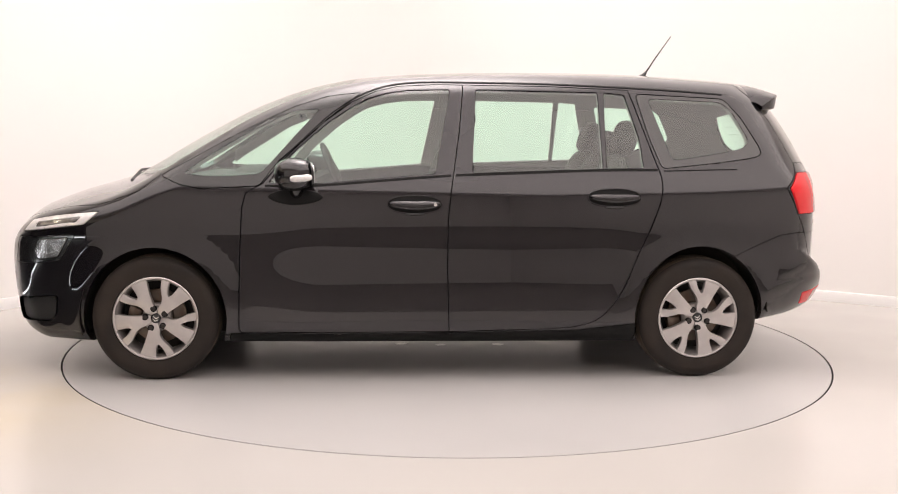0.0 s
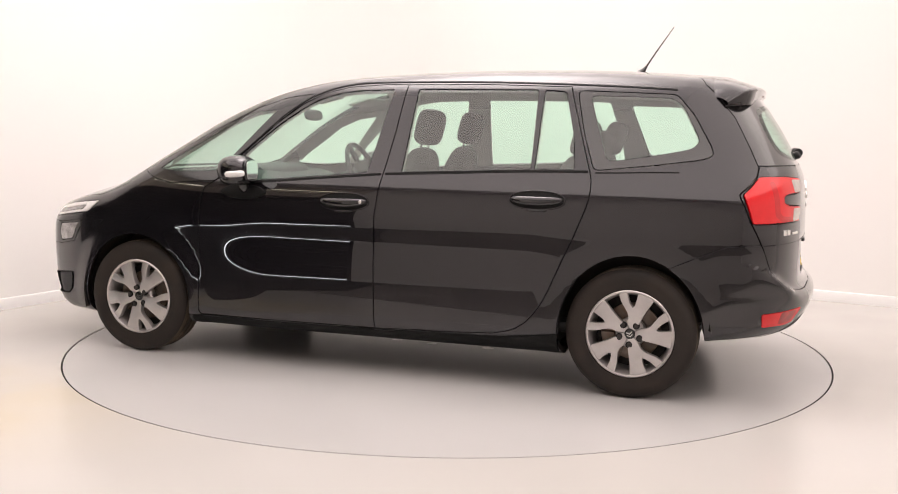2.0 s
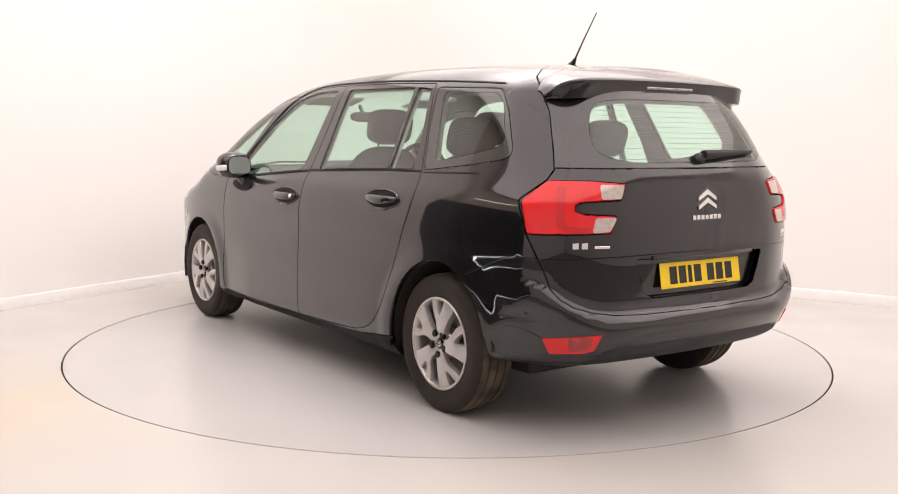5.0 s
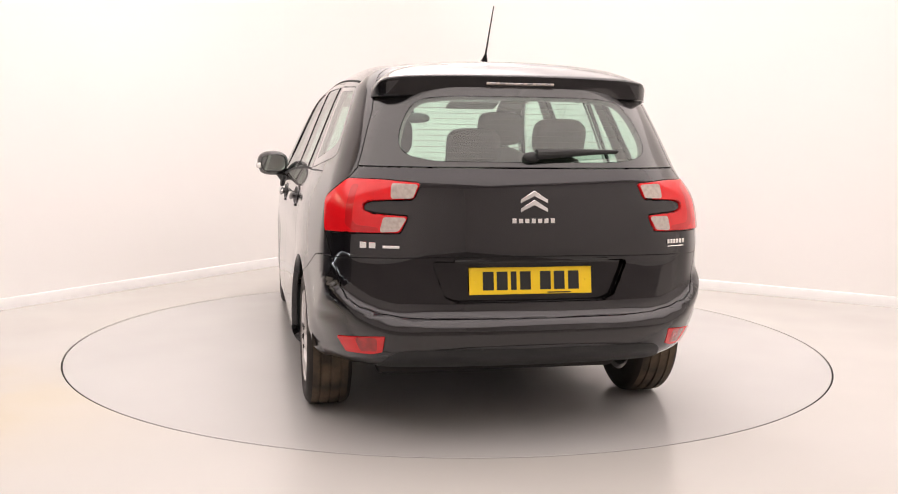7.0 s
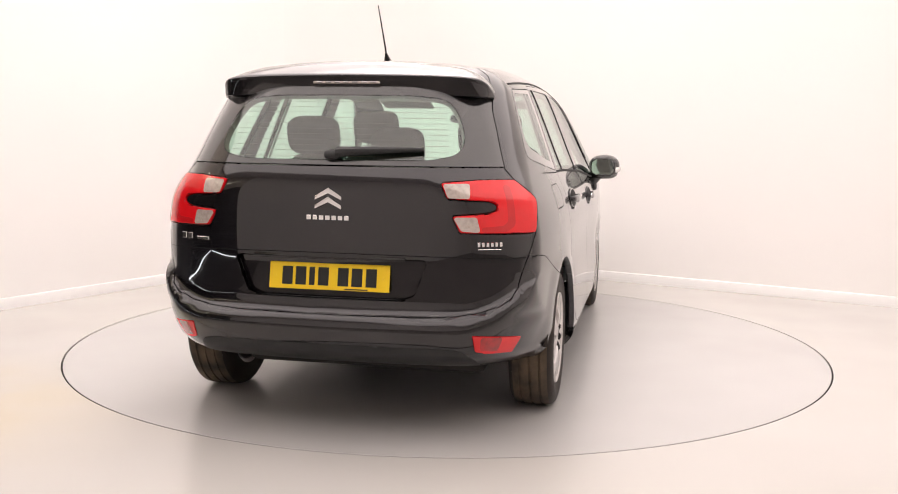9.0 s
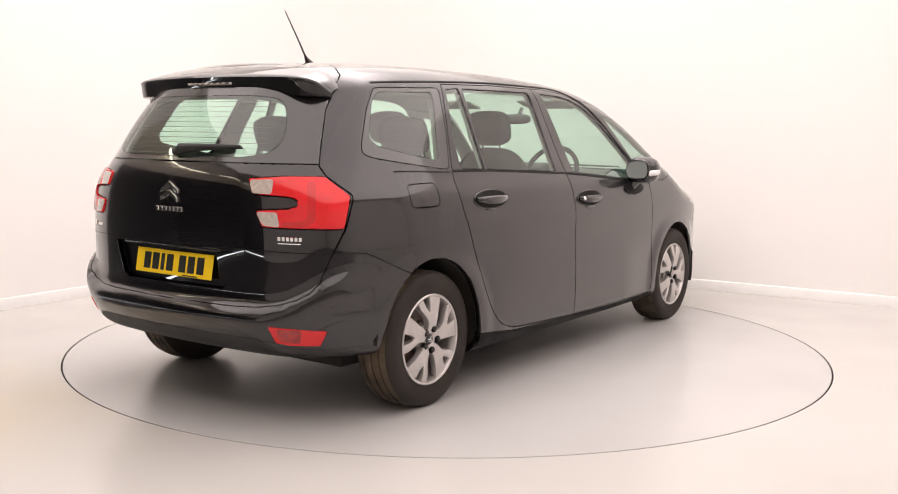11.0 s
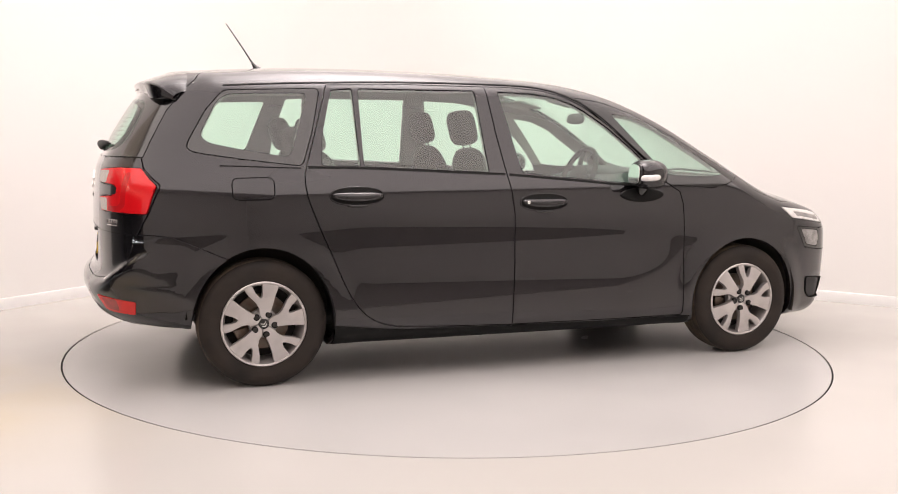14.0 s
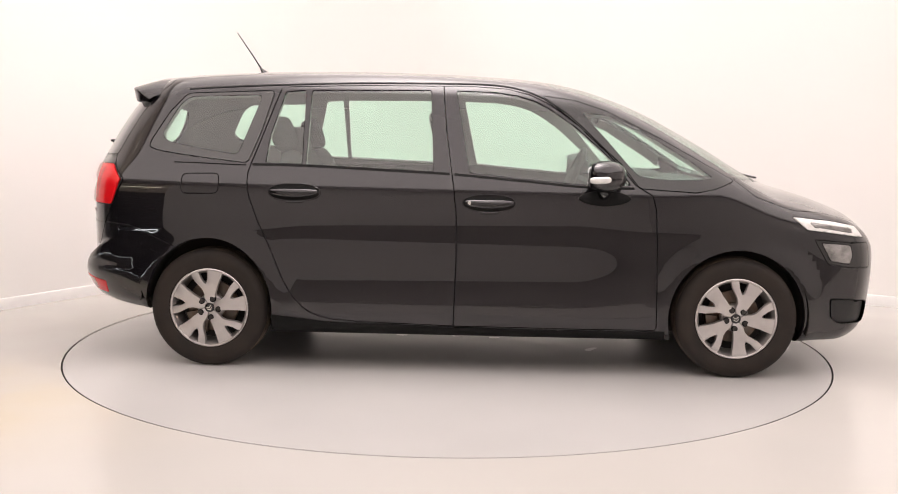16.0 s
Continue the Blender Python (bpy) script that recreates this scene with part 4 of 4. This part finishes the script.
    part("brake_caliper", bm, STEEL, hub, "worn steel brake caliper", at=pose(0, 0, 0, 0, 0, 20))
    part("back_plate", lathe([(0.0, -0.03), (0.186, -0.03)], 48), CAST, hub, "dark wheel back plate")
    return hub


wheel = make_wheel()
wheel.parent = car
for k, (x, side, spin) in enumerate(((1.42, 1, -12), (-1.42, 1, 14), (1.42, -1, 7), (-1.42, -1, 26))):
    # the outer face looks along the axle, away from the car
    m = pose(x, side * 0.787, 0.3215, 0, 0, 0 if side > 0 else 180) @ pose(0, 0, 0, -90, 0, 0) @ pose(0, 0, 0, 0, 0, spin)
    if k == 0:
        wheel.matrix_basis = m
    else:
        copy_thing(wheel, m)
for x in (1.42, -1.42):
    for s in (1, -1):
        bm = bmesh.new()
        rows = []
        for i in range(25):
            t = radians(-14 + (208 if x > 0 else 190) * i / 24)
            rows.append([bm.verts.new((x + r * math.cos(t), s * y, 0.325 + r * math.sin(t))) for r, y in ((0.385, 0.875), (0.385, 0.60), (0.05, 0.60))])
        for p, q in zip(rows, rows[1:]):
            bm.faces.new((p[0], p[1], q[1], q[0]))
            bm.faces.new((p[1], p[2], q[2], q[1]))
        part("wheel_arch_liner", bm, DUSTY_BLACK, car, "matt black wheel arch liner")
    part("axle", tube([(x, -0.76, 0.32), (x, 0.76, 0.32)], 0.045), CAST, car, "dark axle beam")
part("underbody", block((3.6, 1.15, 0.08), pose(0.1, 0, 0.225), 0.03, 2), CAST, car, "dark underbody pan")
part("silencer", egg((0.12, 0.28, 0.06), pose(-1.66, -0.2, 0.35)), CAST, car, "dark exhaust silencer")


# ---- outside fittings ----
def surfaces(x, z, s=1):
    """The places on the flank at x and z, and their outward directions."""
    p = onto(np.stack([x, 0 * x + 1, z], 1), np.stack([x, 0 * x, z], 1), 1.6)
    n = facing(p)
    return [(Vector((a[0], a[1] * s, a[2])), Vector((b[0], b[1] * s, b[2]))) for a, b in zip(p, n)]


def surface(x, z, s=1):
    return surfaces(np.array([float(x)]), np.array([float(z)]), s)[0]


def tail_point(y, z):
    p = onto(np.array([[-2.4, y, z]]), np.array([[-1.0, y, z]]), 2.0)
    n = facing(p)
    return Vector(p[0]), Vector(n[0])


def frame_on(p, n, up=Vector((0, 0, 1))):
    """A pose at p whose z looks along n and whose y looks up."""
    z = n.normalized()
    x = up.cross(z).normalized()
    y = z.cross(x)
    return Matrix((x, y, z)).transposed().to_4x4() if p is None else Matrix.Translation(p) @ Matrix((x, y, z)).transposed().to_4x4()


def ellipse(rx, ry, n=28, power=2.4):
    out = []
    for i in range(n):
        c, s = math.cos(2 * math.pi * i / n), math.sin(2 * math.pi * i / n)
        out.append((rx * math.copysign(abs(c) ** (2 / power), c), ry * math.copysign(abs(s) ** (2 / power), s)))
    return out


def lathe_oval(rx, ry, r):
    """A thin round bead along an oval."""
    line = ellipse(rx, ry, 40, 2.3)
    bm = bmesh.new()
    rows = []
    for i, (x, y) in enumerate(line):
        (ax, ay), (bx, by) = line[i - 1], line[(i + 1) % len(line)]
        out = Vector((by - ay, ax - bx, 0)).normalized()
        rows.append([bm.verts.new(Vector((x, y, 0)) + out * r * math.cos(t) + Vector((0, 0, r * math.sin(t)))) for t in (math.pi * k / 3 for k in range(6))])
    for p, q in zip(rows, rows[1:] + rows[:1]):
        for k in range(6):
            bm.faces.new((p[k], p[(k + 1) % 6], q[(k + 1) % 6], q[k]))
    bmesh.ops.recalc_face_normals(bm, faces=bm.faces)
    return bm


def door_handle(x, z, s, lock):
    p, n = surface(x, z, s)
    at = frame_on(p, n)
    # flat near-black oval: the dark of the hollow cup is put into its colour
    ob = part("door_handle", prism(ellipse(0.140, 0.046, 36, 2.3), 0.004, 0.002, pose(0, 0.002, -0.001)), RUBBER_SEAL, car, "gloss black door handle over a flat dark oval for its cup", at=at)
    part("cup_rim", lathe_oval(0.140, 0.046, 0.0035), PAINT, ob, "black painted rim of the cup", at=pose(0, 0.002, 0.002))
    bm = bmesh.new()
    rows = []
    for i in range(19):
        u = -1 + 2 * i / 18
        w, h = 0.021 * (1 - 0.55 * abs(u) ** 3), 0.008 + 0.024 * (1 - u * u) ** 0.5
        rows.append([bm.verts.new((0.132 * u, w * math.cos(t) - 0.006 + 0.010 * u * u, h + 0.009 * math.sin(t))) for t in (2 * math.pi * k / 12 for k in range(12))])
    for a, b in zip(rows, rows[1:]):
        for k in range(12):
            bm.faces.new((a[k], a[(k + 1) % 12], b[(k + 1) % 12], b[k]))
    bm.faces.new(rows[0][::-1])
    bm.faces.new(rows[-1])
    bmesh.ops.recalc_face_normals(bm, faces=bm.faces)
    part("grip", bm, PAINT, ob, "glossy black painted grip", angle=60)
    part("lower_lip", prism(ellipse(0.052, 0.007), 0.009, 0.003, pose(0, -0.049, -0.001)), GLOSS_BLACK, ob)
    if lock:
        part("lock_barrel", lathe([(0.0, 0.004), (0.009, 0.004), (0.0115, 0.0), (0.0115, -0.01)], 20), CHROME, ob, "bright lock barrel", at=pose(lock * 0.104, 0.000, 0.029))
    return ob


for s in (1, -1):
    # on the far flank the local x axis points the other way
    door_handle(0.098, 0.916, s, s)
    door_handle(-0.945, 0.958, s, 0)


def door_mirror(s):
    shell = egg((0.104, 0.102, 0.080), pose(0.70, s * 0.965, 1.072, 0, 0, s * -8), 2.4)
    for v in shell.verts:                               # a flat back for the glass
        v.co.x = max(v.co.x, 0.624)
    ob = part("door_mirror", shell, PAINT, car, "black door mirror with a clear indicator")
    part("stalk", tube([(0.70, s * 0.93, 1.03), (0.70, s * 0.905, 1.0), (0.70, s * 0.882, 0.965), (0.70, s * 0.85, 0.955)], 0.038, 0.95, 14), GLOSS_BLACK, ob, "gloss black mirror stalk")
    p, n = surface(0.705, 0.952, s)
    part("foot", prism(ellipse(0.138, 0.042, 32, 1.8), 0.016, 0.007, pose(0, 0, -0.004)), RUBBER_SEAL, ob, "matt black mirror foot", at=frame_on(p, n))
    part("lower_shell", egg((0.080, 0.094, 0.046), pose(0.705, s * 0.962, 1.034, 0, 0, s * -8), 2.5), GLOSS_BLACK, ob, "gloss black lower shell")
    part("indicator", egg((0.056, 0.018, 0.019), pose(0.665, s * 1.052, 1.055, 0, s * 4, s * 14), 3.0, 20, 10), HEAD_LENS, ob, "clear indicator lens")
    part("mirror_rim", prism(ellipse(0.084, 0.062, 28, 3.0), 0.010, 0.004, pose(0, 0, -0.004)), GLOSS_BLACK, ob, at=frame_on(Vector((0.622, s * 0.962, 1.070)), Vector((-1, s * -0.14, 0.06))))
    part("mirror_glass", prism(ellipse(0.076, 0.055, 28, 3.0), 0.002, 0, pose(0, 0, 0.0085)), MIRROR, ob, "silvered mirror glass", at=frame_on(Vector((0.622, s * 0.962, 1.070)), Vector((-1, s * -0.14, 0.06))))


for s in (1, -1):
    door_mirror(s)

# belt and roof mouldings, and a thin black strip along the wing's crease
for s in (1, -1):
    for name, pts, h, mat in (("belt_strip", [(0.86, 1.006), (0.60, 1.010), (0.40, 1.026), (-0.09, 1.066)], 0.011, RUBBER_SEAL),
                              ("belt_strip", [(-0.115, 1.068), (-0.5, 1.084), (-0.89, 1.100), (-1.185, 1.104)], 0.011, RUBBER_SEAL),
                              ("crease_strip", [(-1.22, 1.100), (-1.35, 1.103), (-1.50, 1.108), (-1.62, 1.110)], 0.004, RUBBER_SEAL),
                              ("roof_seal", [(0.80, 1.128), (0.70, 1.218), (0.57, 1.344), (0.423, 1.453), (0.30, 1.511), (0.184, 1.540), (0.0, 1.553), (-0.2, 1.554), (-0.6, 1.552), (-1.05, 1.538), (-1.3, 1.527), (-1.58, 1.510)], 0.006, RUBBER_SEAL)):
        xs = spline([p[0] for p in pts], [p[1] for p in pts])
        us = np.linspace(pts[0][0], pts[-1][0], 60)
        rows, bm = [], bmesh.new()
        zs = xs(us)
        for (up, n1), (lo, n0) in zip(surfaces(us, zs + h / 2, s), surfaces(us, zs - h / 2, s)):
            rows.append([bm.verts.new(q) for q in (up - n1 * 0.003, up + n1 * 0.003, lo + n0 * 0.003, lo - n0 * 0.003)])
        for a, b in zip(rows, rows[1:]):
            for k in range(3):
                bm.faces.new((a[k], a[k + 1], b[k + 1], b[k]))
        bmesh.ops.recalc_face_normals(bm, faces=bm.faces)
        part(name, bm, mat, car, "thin black strip, of rubber at belt and roof")

# aerial
aerial = part("aerial", tube([(-1.300, 0, 1.628), (-1.318, 0, 1.645), (-1.336, 0, 1.668)], 0.022, 0.28, 12), GLOSS_BLACK, car, "black whip aerial on the roof")
part("whip", tube([(-1.330, 0, 1.660), (-1.385, 0, 1.745), (-1.478, 0, 1.880)], 0.0050, 0.5, 8), MATTE_BLACK, aerial, "thin black whip")

# roof spoiler: a lip that carries the roof line back over the rear window
TIP_X = spline([0, 0.315, 0.455, 0.528, 0.58, 0.606, 0.622], [-1.980, -1.970, -1.955, -1.940, -1.908, -1.868, -1.822])
TIP_Z = spline([0, 0.315, 0.455, 0.528, 0.58, 0.606, 0.622], [1.531, 1.528, 1.524, 1.519, 1.507, 1.484, 1.450])
ys = np.concatenate([np.linspace(-0.622, -0.48, 16), np.linspace(-0.46, 0.46, 25), np.linspace(0.48, 0.622, 16)])
tips = np.stack([TIP_X(np.abs(ys)), ys, TIP_Z(np.abs(ys))], 1)
roots = spline([0, 0.42, 0.525, 0.60, 0.645], [-1.72, -1.725, -1.735, -1.75, -1.765])(np.abs(ys))
roofs = onto(np.stack([roots, ys * 0.985, 0 * ys + 1.9], 1), np.stack([roots, ys * 0.985, 0 * ys + 1.2], 1))
bm = bmesh.new()
rows = []
for y, tip, roof in zip(ys, tips, roofs):
    q = max(0.0, (abs(y) - 0.42) / 0.20)
    back = 1 - 0.8 * min(q, 1.0)
    tip_x, tip_z = tip[0], tip[2]
    foot = min(1.447 - 0.012 * (y / 0.62) ** 2, tip_z - 0.02)
    run = [(roof[0], roof[1], roof[2] - 0.004)]
    for u in (0.25, 0.5, 0.75, 0.92):
        run.append((roof[0] + (tip_x - roof[0]) * u, roof[1] + (y - roof[1]) * u, roof[2] + (tip_z - roof[2]) * u ** 1.35 + 0.004 * math.sin(u * math.pi)))
    run += [(tip_x + 0.006, y, tip_z + 0.002), (tip_x, y, tip_z - 0.005), (tip_x + 0.004, y, tip_z - 0.016), (tip_x + 0.016 * back, y, 0.5 * (tip_z - 0.016) + 0.5 * foot),
            (tip_x + 0.030 * back, y, foot + 0.004), (tip_x + 0.06 * back, y * 0.995, foot), (tip_x + 0.16 * back + 0.02, y * 0.97, foot + 0.004)]
    rows.append(run)
for name, lo, hi, mat, label in (("roof_spoiler", 0, 8, PAINT, "black roof spoiler over the rear window"), ("spoiler_underside", 7, 12, PAINT, "black underside of the spoiler")):
    bm = bmesh.new()
    grid = [[bm.verts.new(p) for p in run[lo:hi]] for run in rows]
    for a, b in zip(grid, grid[1:]):
        for k in range(len(a) - 1):
            bm.faces.new((a[k], b[k], b[k + 1], a[k + 1]))
    bmesh.ops.recalc_face_normals(bm, faces=bm.faces)
    if lo == 0:
        spoiler = part(name, bm, mat, tailgate, label, angle=50)
    else:
        part(name, bm, mat, spoiler, label, angle=50)
part("brake_light", block((0.02, 0.30, 0.013), pose(-1.962, 0, 1.495, 0, 20, 0), 0.004, 2), CLEAR_LENS, spoiler, "clear high-level brake light")
for y in (-0.12, -0.08, -0.04, 0.0, 0.04, 0.08, 0.12):
    part("light_segment", block((0.021, 0.026, 0.008), pose(-1.964, y, 1.495, 0, 20, 0), 0.002, 1), LAMP_SILVER, spoiler)

# rear wiper
p0, n0 = tail_point(0.0, 1.185)
wiper = part("rear_wiper", egg((0.036, 0.022, 0.016), frame_on(p0 + n0 * 0.012, n0), 2.4, 16, 8), MATTE_BLACK, tailgate, "black rear wiper")
pts = []
for i in range(9):
    u = i / 8
    p, n = tail_point(-0.02 - 0.36 * u, 1.192 + 0.014 * u)
    pts.append(p + n * (0.022 + 0.004 * math.sin(u * math.pi)))
part("arm", tube(pts, 0.023, 0.30, 10), MATTE_BLACK, wiper, "tapered black wiper arm")
part("blade", tube([q + Vector((0.012, 0, -0.006)) for q in pts[1:]], 0.006, 0.8, 6), RUBBER_SEAL, wiper)

# number plate with bars in place of its characters
p, n = Vector((-2.191, 0.002, 0.684)), Vector((-1, 0, 0.17)).normalized()
plate = part("number_plate", block((0.525, 0.112, 0.004), bevel=0.0018, segments=1), YELLOW, tailgate, "yellow rear number plate", at=frame_on(p, n))
for x in (-0.182, -0.123, -0.074, -0.024, 0.062, 0.122, 0.184):
    part("character_bar", block((0.024 if x == -0.074 else 0.046, 0.076, 0.0015), pose(x, 0, 0.0025), 0.0), INK, plate)
part("maker_bar", block((0.10, 0.005, 0.001), pose(0.12, -0.050, 0.0022), 0.0), INK, plate)
for x in (-0.236, 0.236):
    part("plate_screw", lathe([(0.0, 0.003), (0.004, 0.003), (0.005, 0.0)], 12), YELLOW, plate, at=pose(x, 0, 0.0015))
part("tailgate_handle", block((0.03, 0.66, 0.018), pose(-2.195, 0, 0.768), 0.006, 2), GLOSS_BLACK, tailgate, "gloss black strip over the number plate")

# badges: plain shapes
p, n = tail_point(0.0, 1.018)
for dz in (0.0, -0.037):
    part("chevron_badge", prism([(-0.058, -0.015 + dz), (-0.058, 0.002 + dz), (0, 0.038 + dz), (0.058, 0.002 + dz), (0.058, -0.015 + dz), (0, 0.013 + dz)], 0.008, 0.002), CHROME, tailgate, "chrome chevron badge", at=frame_on(p - n * 0.001, n))
# name badges as rows of small plain bars
for y, z, w, h, count in ((0.002, 0.932, 0.19, 0.020, 7), (0.672, 0.830, 0.078, 0.026, 2), (0.582, 0.824, 0.070, 0.012, 1), (-0.664, 0.834, 0.112, 0.018, 6), (-0.664, 0.814, 0.100, 0.004, 1)):
    p, n = tail_point(y, z)
    at = frame_on(p + n * 0.001, n)
    pitch = w / count
    for k in range(count):
        part("name_badge", block((pitch * (0.74 if count > 1 else 1), h, 0.005), pose((k - (count - 1) / 2) * pitch, 0, 0), 0.0015, 1), CHROME, tailgate, "small chrome badge bar", at=at)
# heating wires printed on the rear window
for k in range(11):
    z = 1.185 + 0.023 * k
    ys = np.linspace(-1, 1, 33) * (0.485 - 0.004 * k)
    bm = bmesh.new()
    ends = []
    for h in (0.0009, -0.0009):
        q = onto(np.stack([0 * ys - 2.4, ys, 0 * ys + z + h], 1), np.stack([0 * ys - 1.0, ys, 0 * ys + z + h], 1), 2.0)
        ends.append(q - facing(q) * 0.003)
    rows = [[bm.verts.new(a), bm.verts.new(b)] for a, b in zip(*ends)]
    for a, b in zip(rows, rows[1:]):
        bm.faces.new((a[0], a[1], b[1], b[0]))
    part("heater_wire", bm, WIRE, tailgate)
# thin dark strip laid across the tailgate for the shade in its groove
for z in (0.787,):
    bm = bmesh.new()
    rows = []
    ys = np.linspace(-0.80, 0.80, 61)
    ends = []
    for h in (0.0018, -0.0018):
        zs = z + h - 0.02 * ys * ys
        q = onto(np.stack([0 * ys - 2.4, ys, zs], 1), np.stack([0 * ys - 1.0, ys, zs], 1), 2.0)
        ends.append(q + facing(q) * 0.0008)
    rows = [[bm.verts.new(a), bm.verts.new(b)] for a, b in zip(*ends)]
    for a, b in zip(rows, rows[1:]):
        bm.faces.new((a[0], a[1], b[1], b[0]))
    part("dark_groove_line", bm, RUBBER_SEAL, tailgate, "thin dark strip drawn for a groove's shade")
# windscreen wiper and mud flaps
part("scuttle_wiper", tube([(1.60, 0.55, 1.012), (1.63, 0.2, 1.056), (1.62, -0.35, 1.052)], 0.009, 0.6), MATTE_BLACK, car, "black windscreen wiper at rest")


# ---- cabin ----
def seat(x, y, back_z, head, mat, lean=14, width=0.25, label="charcoal cloth car seat with a headrest"):
    ob = part("seat", egg((0.26, width, 0.10), pose(x + 0.12, y, 0.62, 0, -6, 0), 3.2), mat, car, label)
    part("backrest", egg((0.075, width, 0.34), pose(x - 0.16, y, 0.62 + back_z / 2, 0, -lean, 0), 3.0), mat, ob, "padded backrest")
    top = Vector((x - 0.16 - math.sin(radians(lean)) * 0.36, y, 0.62 + back_z / 2 + 0.34))
    part("headrest", egg((0.055, 0.140, 0.100), Matrix.Translation(top + Vector((-0.025, 0, head))) @ pose(0, 0, 0, 0, -lean, 0), 3.8), mat, ob, "padded headrest")
    for dy in (-0.06, 0.06):
        part("headrest_post", tube([top + Vector((0.02, dy, -0.05)), top + Vector((-0.02, dy, head))], 0.006), CHROME, ob)
    return ob


seat(0.08, 0.38, 0.50, 0.105, SEAT_CLOTH)
seat(0.08, -0.38, 0.50, 0.105, SEAT_CLOTH)
for y in (0.46, 0.0, -0.46):
    seat(-0.80, y, 0.46, 0.075 if y else 0.02, SEAT_CLOTH, 18, 0.21)
dash = part("dashboard", egg((0.36, 0.70, 0.15), pose(1.10, 0, 0.90), 3.4), DASH, car, "charcoal dashboard under the windscreen")
part("instrument_hood", egg((0.14, 0.26, 0.055), pose(0.98, 0.0, 1.03), 3.0), DASH, dash, "charcoal instrument hood")
wheel_at = pose(0.56, -0.38, 1.03) @ pose(0, 0, 0, 0, -66, 0)
ring = [(0.185 + 0.016 * math.cos(t), 0.016 * math.sin(t)) for t in (2 * math.pi * k / 12 for k in range(12))]
steering = part("steering_wheel", lathe(ring, 48, True), MATTE_BLACK, car, "black steering wheel", at=wheel_at)
part("boss", egg((0.075, 0.085, 0.03), None, 2.6), MATTE_BLACK, steering)
for a in (20, 160, 270):
    part("wheel_spoke", tube([(0, 0, 0), (0.18 * math.cos(radians(a)), 0.18 * math.sin(radians(a)), 0)], 0.016), MATTE_BLACK, steering)
part("steering_column", tube([(0.58, -0.38, 1.02), (0.95, -0.38, 0.86)], 0.045), MATTE_BLACK, car, "black steering column")
inner = part("cabin_mirror", egg((0.02, 0.112, 0.034), pose(0.73, 0, 1.385, 0, 10, 0), 3.0), MATTE_BLACK, car, "black cabin rear-view mirror")
part("mirror_stem", tube([(0.74, 0, 1.39), (0.80, 0, 1.46)], 0.013), MATTE_BLACK, inner)
for y in (0.36, -0.36):
    part("sun_visor", block((0.16, 0.34, 0.018), pose(0.50, y, 1.475, 0, 14, 0), 0.008, 2), LINER, car, "pale grey folded sun visor")


# ---- what moves: the table turns and carries the car ----
def turn(t):
    """The table's heading in degrees."""
    u = t - 8
    return 89.94 - 11.89 * u + 0.01275 * u ** 2 + 0.002968 * u ** 3


def motions():
    times = [i * 0.5 for i in range(33)]
    walk(turntable, [(t, pose(0, 0, 0, 0, 0, turn(t))) for t in times])
    walk(car, [(t, pose(0, 0, 0, 0, 0, turn(t)) @ pose(0.1545, 0.0763, 0)) for t in times])


motions()
